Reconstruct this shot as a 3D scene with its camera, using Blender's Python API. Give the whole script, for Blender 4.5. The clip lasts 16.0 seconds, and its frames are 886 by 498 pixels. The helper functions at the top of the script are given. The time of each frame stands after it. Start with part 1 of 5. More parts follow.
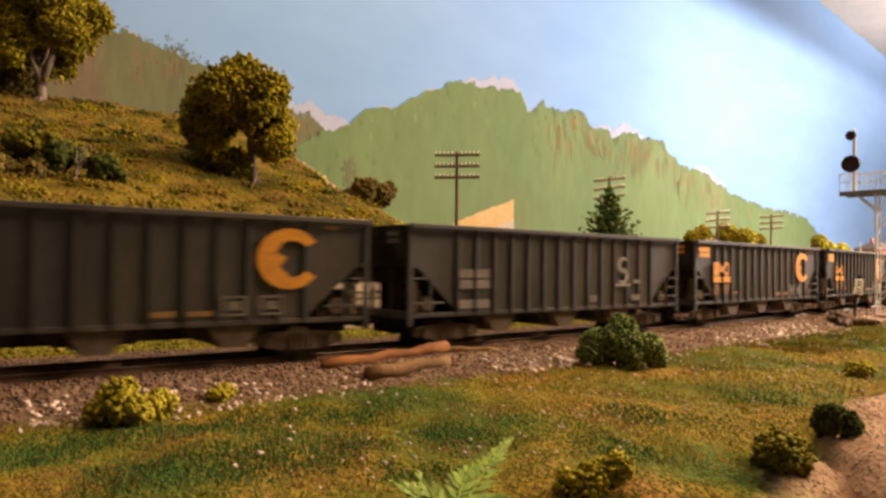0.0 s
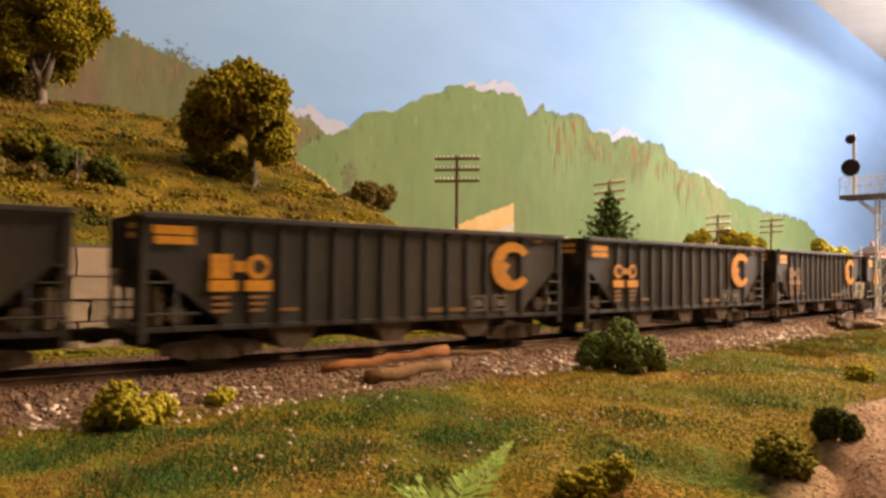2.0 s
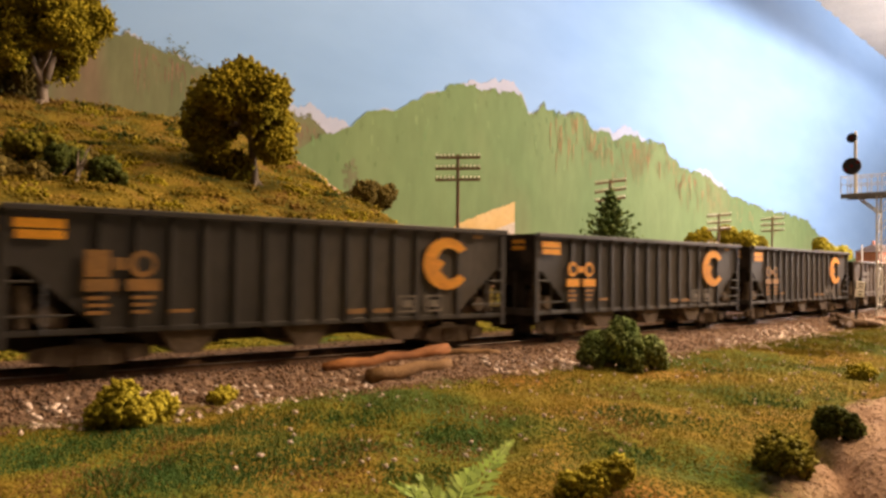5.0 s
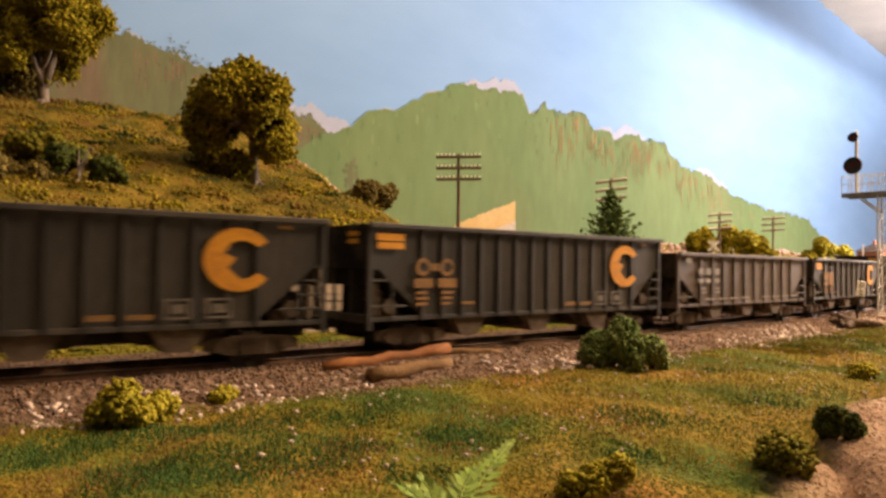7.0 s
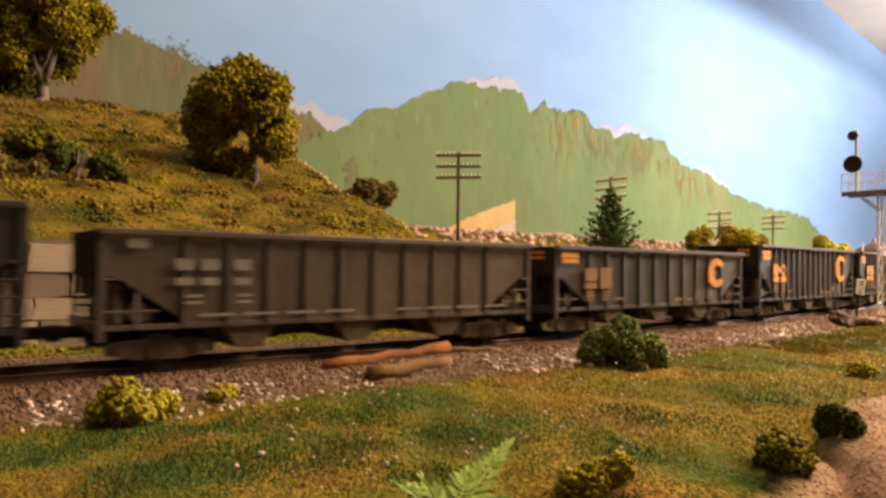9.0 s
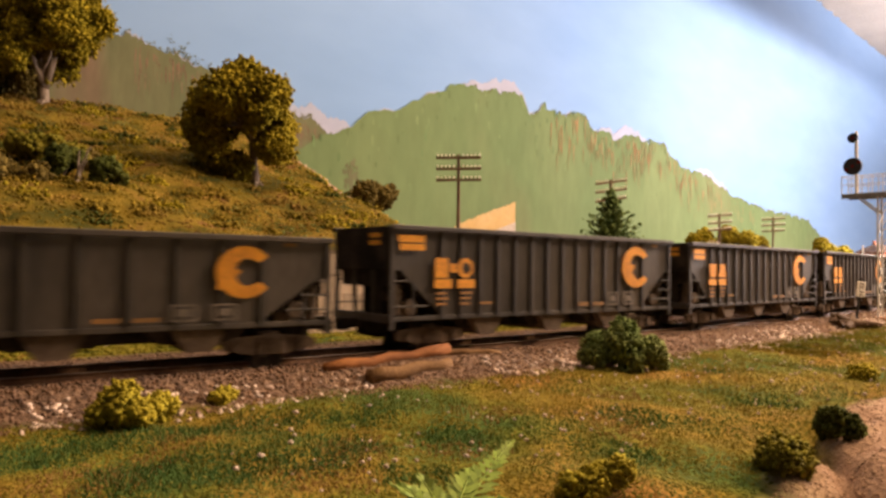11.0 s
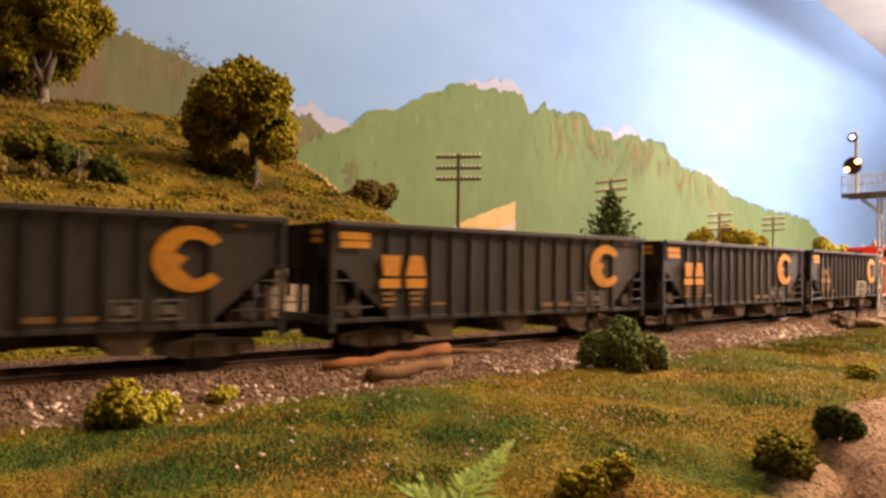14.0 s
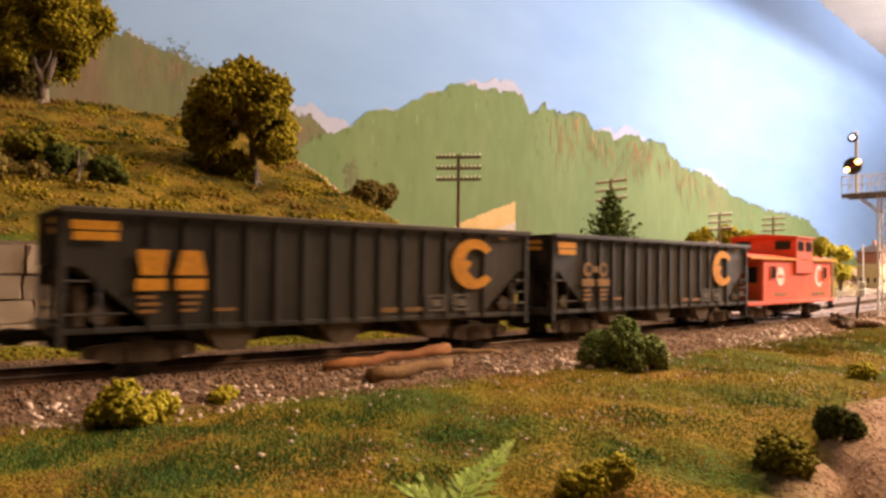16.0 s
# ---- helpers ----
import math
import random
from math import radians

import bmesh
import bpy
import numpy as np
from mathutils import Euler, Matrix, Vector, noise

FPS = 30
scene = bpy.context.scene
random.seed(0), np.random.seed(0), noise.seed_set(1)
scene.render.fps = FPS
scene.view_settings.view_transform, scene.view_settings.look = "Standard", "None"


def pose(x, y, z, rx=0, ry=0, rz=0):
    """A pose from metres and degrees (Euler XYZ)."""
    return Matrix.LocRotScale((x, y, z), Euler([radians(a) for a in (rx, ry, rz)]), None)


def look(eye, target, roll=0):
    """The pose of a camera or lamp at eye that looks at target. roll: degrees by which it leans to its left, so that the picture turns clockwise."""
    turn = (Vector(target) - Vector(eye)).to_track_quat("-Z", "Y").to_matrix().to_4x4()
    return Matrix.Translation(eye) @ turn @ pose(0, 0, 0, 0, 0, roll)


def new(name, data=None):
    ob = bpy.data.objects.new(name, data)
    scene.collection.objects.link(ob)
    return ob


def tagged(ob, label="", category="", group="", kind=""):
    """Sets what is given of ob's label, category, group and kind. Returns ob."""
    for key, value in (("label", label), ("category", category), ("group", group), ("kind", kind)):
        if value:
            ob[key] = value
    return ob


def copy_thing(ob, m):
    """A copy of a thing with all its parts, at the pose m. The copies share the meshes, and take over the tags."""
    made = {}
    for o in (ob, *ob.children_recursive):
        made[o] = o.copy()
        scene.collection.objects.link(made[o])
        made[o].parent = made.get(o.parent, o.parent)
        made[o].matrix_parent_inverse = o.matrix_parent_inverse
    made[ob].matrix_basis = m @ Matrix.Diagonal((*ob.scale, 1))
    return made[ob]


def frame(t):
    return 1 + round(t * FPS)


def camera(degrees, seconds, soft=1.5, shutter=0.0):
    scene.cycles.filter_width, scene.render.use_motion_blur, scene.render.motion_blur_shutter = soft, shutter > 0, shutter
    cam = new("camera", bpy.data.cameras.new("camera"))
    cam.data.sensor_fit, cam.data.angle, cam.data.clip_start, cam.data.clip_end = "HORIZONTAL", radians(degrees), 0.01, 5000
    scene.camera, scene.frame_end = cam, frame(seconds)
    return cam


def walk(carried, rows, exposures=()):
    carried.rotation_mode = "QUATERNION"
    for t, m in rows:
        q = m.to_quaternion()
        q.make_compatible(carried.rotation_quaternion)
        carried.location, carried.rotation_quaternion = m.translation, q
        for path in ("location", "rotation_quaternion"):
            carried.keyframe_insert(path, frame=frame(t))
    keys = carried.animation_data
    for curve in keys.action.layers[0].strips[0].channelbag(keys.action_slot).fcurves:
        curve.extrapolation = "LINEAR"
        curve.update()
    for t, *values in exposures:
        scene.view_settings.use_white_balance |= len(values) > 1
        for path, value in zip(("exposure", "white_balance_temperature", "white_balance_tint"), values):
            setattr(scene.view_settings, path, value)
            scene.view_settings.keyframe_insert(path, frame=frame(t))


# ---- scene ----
# A 1:87 model railway: a coal train passes a painted backdrop. Rail top is z = 0, the camera's foot is x = y = 0.
EYE = (0.0, 0.0, 0.0275)
YAW, PITCH, ROLL = 40.67, 1.495, 0.78
cam = camera(64.87, 16.0, soft=2.9, shutter=0.55)


def aim(yaw, pitch):
    a, b = radians(yaw), radians(pitch)
    return look(EYE, (EYE[0] + math.sin(a) * math.cos(b), EYE[1] + math.cos(a) * math.cos(b), EYE[2] + math.sin(b)), ROLL)


# seconds, sideways and upward shiver of the stand in thousandths of a radian
SHIVER = [(0, 0.8, -4.0), (0.5, 0.8, -1.6), (1, 0.8, 0), (1.5, 0.8, 1.2), (2, 0.6, 1.2), (2.5, 0.8, 0.8), (3, 0.8, 0), (3.5, 0.2, 0.2), (4, 0, 0.4),
          (5.2, -0.8, -1), (6.5, -1.6, -2.6), (7, -1.6, -1.4), (7.5, -1.6, -0.2), (8, -1.6, -1.4), (8.5, -1.6, -2.6), (9, -1.4, -3.6), (10.2, -1.4, -1.5),
          (11.5, -1.6, -0.2), (12, -1.6, -2), (12.5, -1.4, 0.2), (13, -1.6, 0), (13.5, -1.8, -0.8), (14, -1.5, -1.2), (14.5, -1.4, -1.2), (15, -1.6, -1.4), (15.5, -1.6, -1.4), (16, -1.6, -1)]
walk(cam, [(t, aim(YAW + math.degrees(0.001 * a), PITCH + math.degrees(0.001 * b))) for t, a, b in SHIVER],
     [(0, 1.5, 6950, 22), (9.2, 1.5, 6950, 22), (11.3, 1.5, 7000, 28), (16, 1.5, 7000, 28)])

# ---- light: the right layout lamp, added fill lights and the dim room ----
world = bpy.data.worlds.new("room_air")
world.use_nodes = True
world.node_tree.nodes["Background"].inputs[0].default_value = (1.0, 0.86, 0.70, 1)
world.node_tree.nodes["Background"].inputs[1].default_value = 0.06
scene.world = world


def lamp(name, eye, target, watts, size, colour):
    """A point light (size: radius) or a rectangular area light (size: length and width)."""
    bulb = isinstance(size, float)
    data = bpy.data.lights.new(name, "POINT" if bulb else "AREA")
    data.energy, data.color = watts, colour
    if bulb:
        data.shadow_soft_size = size
    else:
        data.shape, data.size, data.size_y = "RECTANGLE", size[0], size[1]
    ob = new(name, data)
    ob.matrix_world = look(eye, target)
    return ob


lamp("right_layout_lamp", (1.42, 0.02, 0.325), (1.35, 0.60, 0.25), 20.0, 0.11, (1.0, 0.93, 0.84))
# unseen fills, added to brighten the upper sky, ground, hillside and car sides
lamp("upper_right_lamp", (2.10, 0.20, 0.92), (2.0, 0.60, 0.25), 9.0, 0.24, (1.0, 0.94, 0.86))
lamp("middle_layout_lamp", (0.62, 0.05, 0.85), (0.20, 0.10, 0.0), 2.5, (0.30, 0.12), (1.0, 0.76, 0.44))
lamp("left_layout_lamp", (-0.10, 0.12, 1.10), (0.12, 0.42, 0.05), 0.80, (0.22, 0.14), (1.0, 0.76, 0.46))
lamp("right_aisle_lamp", (0.66, -0.12, 0.42), (0.22, 0.10, 0.0), 1.60, (0.24, 0.12), (1.0, 0.78, 0.48))

# ---- materials ----
MATS = {}


def shade(name, c1, c2, scale=200, rough=0.8, metal=0.0, bump=0.3, fine=6.0, c3=None, island=0.0, obrand=0.0, stretch=(1, 1, 1), emit=0.0, soft=(0.35, 0.65), spec=0.3, depth=0.001, grainy=0.22):
    """Two-scale mottled paint or earth: c1 to c2 by broad noise, c3 in patches, fine grain in the relief."""
    if name in MATS:
        return MATS[name]
    m = bpy.data.materials.new(name)
    m.use_nodes = True
    nt = m.node_tree
    N, L = nt.nodes, nt.links
    b = N["Principled BSDF"]
    b.inputs["Roughness"].default_value, b.inputs["Metallic"].default_value, b.inputs["Specular IOR Level"].default_value = rough, metal, spec
    tc, mp = N.new("ShaderNodeTexCoord"), N.new("ShaderNodeMapping")
    mp.inputs["Scale"].default_value = stretch
    L.new(tc.outputs["Object"], mp.inputs["Vector"])

    def noise_node(s, detail=4.0):
        n = N.new("ShaderNodeTexNoise")
        n.inputs["Scale"].default_value, n.inputs["Detail"].default_value = s, detail
        L.new(mp.outputs[0], n.inputs["Vector"])
        return n

    def ramp(src, lo, hi):
        r = N.new("ShaderNodeMapRange")
        r.inputs[1].default_value, r.inputs[2].default_value = lo, hi
        L.new(src, r.inputs[0])
        return r.outputs[0]

    def mix(fac, a, c, mode="MIX"):
        x = N.new("ShaderNodeMix")
        x.data_type, x.blend_type = "RGBA", mode
        if isinstance(fac, float):
            x.inputs[0].default_value = fac
        else:
            L.new(fac, x.inputs[0])
        for i, v in ((6, a), (7, c)):
            if isinstance(v, tuple):
                x.inputs[i].default_value = (*v, 1)
            else:
                L.new(v, x.inputs[i])
        return x.outputs[2]

    broad, grain = noise_node(scale), noise_node(scale * fine, 3.0)
    col = mix(ramp(broad.outputs[0], *soft), c1, c2)
    if c3:
        third = noise_node(scale * 0.43, 5.0)
        col = mix(ramp(third.outputs[0], 0.52, 0.66), col, c3)
    g = ramp(grain.outputs[0], 0.25, 0.75)
    hsv = N.new("ShaderNodeHueSaturation")
    mm = N.new("ShaderNodeMapRange")
    mm.inputs[3].default_value, mm.inputs[4].default_value = 1 - grainy, 1 + grainy
    L.new(g, mm.inputs[0])
    val = mm.outputs[0]
    for amount, node, out in ((island, "ShaderNodeNewGeometry", "Random Per Island"), (obrand, "ShaderNodeObjectInfo", "Random")):
        if amount:
            src = N.new(node)
            r2 = N.new("ShaderNodeMapRange")
            r2.inputs[3].default_value, r2.inputs[4].default_value = 1 - amount, 1 + amount
            L.new(src.outputs[out], r2.inputs[0])
            mul = N.new("ShaderNodeMath")
            mul.operation = "MULTIPLY"
            L.new(val, mul.inputs[0]), L.new(r2.outputs[0], mul.inputs[1])
            val = mul.outputs[0]
    L.new(val, hsv.inputs["Value"])
    L.new(col, hsv.inputs["Color"])
    L.new(hsv.outputs[0], b.inputs["Base Color"])
    if bump:
        bp = N.new("ShaderNodeBump")
        bp.inputs["Strength"].default_value, bp.inputs["Distance"].default_value = bump, depth
        L.new(grain.outputs[0], bp.inputs["Height"])
        L.new(bp.outputs[0], b.inputs["Normal"])
    if emit:
        L.new(hsv.outputs[0], b.inputs["Emission Color"])
        b.inputs["Emission Strength"].default_value = emit
    MATS[name] = m
    return m


CARBLACK = shade("weathered_black_car_paint", (0.034, 0.029, 0.027), (0.058, 0.050, 0.046), 60, 0.50, 0, 0.12, 9, (0.078, 0.064, 0.054), stretch=(1, 1, 0.35), obrand=0.18, depth=0.0002, spec=0.45)
CARGREY = shade("weathered_grey_brown_car_paint", (0.045, 0.038, 0.034), (0.072, 0.061, 0.053), 60, 0.50, 0, 0.12, 9, (0.095, 0.078, 0.065), stretch=(1, 1, 0.35), depth=0.0002, spec=0.45)
CARBROWN = shade("weathered_brown_car_paint", (0.090, 0.062, 0.048), (0.125, 0.090, 0.070), 60, 0.50, 0, 0.12, 9, (0.15, 0.115, 0.09), stretch=(1, 1, 0.35), depth=0.0002, spec=0.45)
# underframe grime; also the painted shade of hopper ends and their added plates
UNDER = shade("grimy_underframe_and_end_shade", (0.018, 0.014, 0.012), (0.040, 0.031, 0.024), 150, 0.85, 0, 0.2, 5, (0.06, 0.044, 0.033), depth=0.0002, spec=0.06)
TRUCKMAT = shade("dusty_truck_metal", (0.100, 0.072, 0.054), (0.170, 0.127, 0.094), 200, 0.75, 0, 0.2, 5, depth=0.0002, spec=0.1)
WHEELMAT = shade("worn_wheel_steel", (0.10, 0.085, 0.07), (0.22, 0.19, 0.16), 200, 0.45, 0.7, 0.1, 5, depth=0.0001)
ORANGE = shade("faded_yellow_orange_lettering", (0.86, 0.37, 0.030), (0.74, 0.31, 0.030), 90, 0.6, 0, 0.05, 8, (0.62, 0.25, 0.035), depth=0.0001)
DIMORANGE = shade("dusty_yellow_lettering", (0.35, 0.17, 0.050), (0.23, 0.125, 0.048), 160, 0.7, 0, 0.05, 8, depth=0.0001)
WHITE = shade("faded_white_lettering", (0.33, 0.29, 0.26), (0.24, 0.21, 0.185), 160, 0.7, 0, 0.05, 8, depth=0.0001)
DIMWHITE = shade("dusty_stencil_paint", (0.22, 0.18, 0.15), (0.13, 0.11, 0.09), 160, 0.7, 0, 0.05, 8, depth=0.0001)
RED = shade("faded_vermilion_caboose_paint", (0.82, 0.135, 0.055), (0.74, 0.11, 0.045), 60, 0.5, 0, 0.06, 9, (0.82, 0.18, 0.08), depth=0.0001, grainy=0.1)
GLASS = shade("dark_cab_window_glass", (0.02, 0.022, 0.025), (0.035, 0.035, 0.04), 90, 0.12, 0, 0, spec=0.6)
RAILMAT = shade("rusty_brown_rail", (0.14, 0.075, 0.045), (0.22, 0.12, 0.07), 250, 0.6, 0.4, 0.1, 5, depth=0.0002)
RAILTOP = shade("dull_rail_head", (0.22, 0.17, 0.14), (0.17, 0.13, 0.105), 300, 0.5, 0.6, 0.05, 5, depth=0.0001)
TIE = shade("brown_stained_tie", (0.075, 0.048, 0.033), (0.14, 0.095, 0.065), 300, 0.85, 0, 0.4, 5, obrand=0.25, depth=0.0003, spec=0.06)
BALLAST = shade("pinkish_brown_ballast", (0.20, 0.112, 0.064), (0.13, 0.078, 0.050), 240, 0.9, 0, 0.6, 5, (0.29, 0.19, 0.125), island=0.35, spec=0.06)
CINDER = shade("rust_brown_ballast_grit", (0.14, 0.085, 0.058), (0.20, 0.13, 0.09), 240, 0.9, 0, 0.6, 5, (0.10, 0.07, 0.06), island=0.5, spec=0.06)
PALE = shade("pale_pink_stone_chip", (0.50, 0.37, 0.29), (0.60, 0.48, 0.40), 300, 0.85, 0, 0.3, 5, island=0.35)
TUFT = shade("olive_turf_crumbs", (0.162, 0.146, 0.020), (0.265, 0.188, 0.032), 70, 0.95, 0, 0, 9, (0.100, 0.130, 0.028), island=0.15, spec=0.06)
HILLTUFT = shade("ochre_olive_hill_turf", (0.115, 0.092, 0.011), (0.235, 0.155, 0.020), 32, 0.95, 0, 0, 9, (0.14, 0.075, 0.022), island=0.35, spec=0.06)
TURFGREEN = shade("deep_green_turf", (0.040, 0.092, 0.024), (0.075, 0.125, 0.030), 60, 0.95, 0, 0, 9, island=0.15, spec=0.06)
TURFRUST = shade("rust_brown_turf", (0.185, 0.105, 0.032), (0.235, 0.14, 0.04), 60, 0.95, 0, 0, 9, island=0.2, spec=0.06)
STRAW = shade("ochre_turf_crumbs", (0.28, 0.185, 0.034), (0.36, 0.22, 0.05), 60, 0.95, 0, 0, 9, (0.20, 0.14, 0.03), island=0.2, spec=0.06)
DIRT = shade("tan_pink_dirt", (0.40, 0.255, 0.17), (0.50, 0.34, 0.22), 45, 0.95, 0, 0.4, 14, (0.33, 0.20, 0.135), depth=0.0006, spec=0.06)
LEAF = shade("olive_foam_foliage", (0.180, 0.148, 0.011), (0.30, 0.230, 0.018), 70, 0.9, 0, 0, 9, island=0.4, spec=0.06)
LEAFOLIVE = shade("dull_olive_foam_foliage", (0.120, 0.110, 0.012), (0.185, 0.155, 0.020), 90, 0.9, 0, 0, 9, island=0.35, spec=0.06)
LEAFDARK = shade("deep_green_foam_foliage", (0.042, 0.054, 0.011), (0.072, 0.080, 0.016), 90, 0.9, 0, 0, 9, island=0.4, spec=0.06)
LEAFMID = shade("mid_green_foam_foliage", (0.120, 0.165, 0.050), (0.205, 0.225, 0.075), 90, 0.9, 0, 0, 9, island=0.3, spec=0.06)
LEAFLIME = shade("yellow_green_foam_foliage", (0.27, 0.23, 0.022), (0.36, 0.29, 0.03), 90, 0.9, 0, 0, 9, island=0.25, spec=0.06)
LEAFRUST = shade("brown_olive_foam_foliage", (0.10, 0.075, 0.02), (0.15, 0.11, 0.03), 90, 0.9, 0, 0, 9, island=0.4, spec=0.06)
NEEDLE = shade("dark_fir_needles", (0.060, 0.100, 0.030), (0.115, 0.150, 0.045), 150, 0.85, 0, 0, 9, island=0.35, spec=0.06)
FERN = shade("pale_green_fern_frond", (0.28, 0.42, 0.07), (0.40, 0.50, 0.12), 120, 0.7, 0, 0.0, 9, island=0.25)
BARK = shade("grey_brown_bark", (0.17, 0.125, 0.095), (0.27, 0.21, 0.16), 160, 0.9, 0, 0.6, 6, stretch=(1, 1, 0.3))
LOGMAT = shade("rust_orange_log_bark", (0.34, 0.135, 0.045), (0.22, 0.090, 0.038), 160, 0.85, 0, 0.5, 6, stretch=(0.35, 1, 1), spec=0.1, depth=0.0005)
LOGDARK = shade("brown_log_bark", (0.15, 0.082, 0.036), (0.21, 0.118, 0.055), 160, 0.85, 0, 0.5, 6, depth=0.0005, spec=0.1)
STONE = shade("buff_cut_stone", (0.36, 0.275, 0.19), (0.47, 0.375, 0.27), 120, 0.9, 0, 0.5, 6, (0.36, 0.20, 0.13), obrand=0.35)
MORTAR = shade("dark_mortar_bed", (0.15, 0.11, 0.08), (0.20, 0.15, 0.11), 200, 0.95, 0, 0.4, 6)
ROCK = shade("pink_brown_talus_rock", (0.42, 0.24, 0.17), (0.56, 0.38, 0.29), 110, 0.9, 0, 0.6, 6, (0.30, 0.17, 0.12), island=0.35)
POLEMAT = shade("brown_creosoted_pole", (0.115, 0.060, 0.036), (0.16, 0.09, 0.055), 250, 0.8, 0, 0.3, 6, stretch=(1, 1, 0.2))
INSUL = shade("milky_glass_insulator", (0.80, 0.74, 0.62), (0.70, 0.64, 0.52), 300, 0.35, 0, 0)
SILVER = shade("dull_silver_signal_paint", (0.62, 0.60, 0.57), (0.72, 0.70, 0.66), 150, 0.5, 0.1, 0.1, 6, depth=0.0002)
DECKGREY = shade("weathered_grey_signal_deck", (0.16, 0.155, 0.15), (0.23, 0.22, 0.21), 150, 0.6, 0.2, 0.1, 6, depth=0.0002)
SIGBLACK = shade("matt_black_signal_target", (0.012, 0.011, 0.011), (0.022, 0.018, 0.018), 150, 0.7, 0, 0.1, 6, depth=0.0002)
REDLENS = shade("unlit_red_lens", (0.13, 0.012, 0.012), (0.10, 0.01, 0.01), 150, 0.25, 0, 0)
SIGNWHITE = shade("white_sign_board", (0.78, 0.74, 0.68), (0.70, 0.66, 0.60), 150, 0.6, 0, 0.05)
CREAM = shade("cream_depot_siding", (0.46, 0.34, 0.17), (0.54, 0.41, 0.22), 60, 0.75, 0, 0.2, 6)
BRICK = shade("red_brick_building_wall", (0.30, 0.12, 0.075), (0.38, 0.16, 0.10), 200, 0.85, 0, 0.3, 6)
ROOF = shade("dark_brown_roof_shingle", (0.085, 0.055, 0.045), (0.13, 0.085, 0.065), 200, 0.85, 0, 0.4, 6)
PANEL = shade("grey_white_overhead_panel", (0.24, 0.248, 0.255), (0.285, 0.292, 0.30), 12, 0.85, 0, 0.2, 30)
ROOMWALL = shade("dark_brown_unseen_room_wall", (0.22, 0.18, 0.14), (0.26, 0.21, 0.165), 4, 0.9, 0, 0.1, 40)
SKYPAINT = shade("painted_pale_blue_sky", (0.186, 0.335, 0.585), (0.212, 0.360, 0.605), 3.0, 0.9, 0, 0.0, 4, stretch=(1, 1, 2.5), grainy=0.02)
HILLPAINT = shade("painted_green_wooded_hill", (0.120, 0.178, 0.074), (0.148, 0.200, 0.086), 6, 0.9, 0, 0.1, 9, (0.185, 0.182, 0.086), stretch=(1.2, 1, 0.5), depth=0.0003, grainy=0.10)
RUSTPAINT = shade("painted_autumn_tree_strokes", (0.31, 0.168, 0.080), (0.180, 0.185, 0.085), 60, 0.9, 0, 0.1, 7, stretch=(1.5, 1, 0.3), island=0.2)
FARPAINT = shade("painted_brown_green_far_hill", (0.105, 0.120, 0.058), (0.140, 0.140, 0.072), 14, 0.9, 0, 0.15, 7, (0.165, 0.105, 0.07), stretch=(1.6, 1, 0.45), depth=0.0004, grainy=0.12)
DABPAINT = shade("painted_darker_green_dabs", (0.098, 0.160, 0.066), (0.145, 0.200, 0.086), 20, 0.9, 0, 0.0, 7, island=0.22, grainy=0.08)
FARRUST = shade("painted_dull_rust_strokes", (0.165, 0.105, 0.066), (0.13, 0.115, 0.062), 60, 0.9, 0, 0.1, 7, island=0.15)
RIDGEDARK = shade("painted_dark_olive_ridge_trees", (0.110, 0.125, 0.055), (0.145, 0.150, 0.070), 60, 0.9, 0, 0.1, 7, island=0.25)
HAZEPAINT = shade("painted_pink_horizon_haze", (0.31, 0.36, 0.48), (0.36, 0.365, 0.46), 8, 0.9, 0, 0.0, 7, grainy=0.05)
FIELDPAINT = shade("painted_ochre_field", (0.46, 0.29, 0.10), (0.52, 0.36, 0.17), 20, 0.9, 0, 0.1, 7, grainy=0.08)
ROADPAINT = shade("painted_grey_field_track", (0.40, 0.33, 0.27), (0.46, 0.38, 0.30), 40, 0.9, 0, 0.1, 7)
GLOWAMBER = shade("lit_amber_signal_lamp", (1.0, 0.46, 0.10), (1.0, 0.5, 0.13), 10, 0.4, 0, 0, emit=3.6)
GLOWWHITE = shade("lit_white_signal_lamp", (0.75, 0.9, 1.0), (0.8, 0.92, 1.0), 10, 0.4, 0, 0, emit=2.2)

# ---- mesh helpers ----


def mesh_object(name, bm, material, parent=None, smooth=False):
    me = bpy.data.meshes.new(name)
    bmesh.ops.recalc_face_normals(bm, faces=bm.faces)
    bm.to_mesh(me)
    bm.free()
    me.materials.append(material)
    if smooth:
        me.polygons.foreach_set("use_smooth", [True] * len(me.polygons))
    ob = new(name, me)
    ob.parent = parent
    return ob


def part(name, bm, material, parent, label="", smooth=False):
    return tagged(mesh_object(name, bm, material, parent, smooth), label)


def thing(name, label, category, group="", at=(0, 0, 0), rz=0.0, kind=""):
    ob = new(name)
    ob.empty_display_size = 0.01
    ob.matrix_world = pose(*at, 0, 0, rz)
    return tagged(ob, label, category, group, kind)


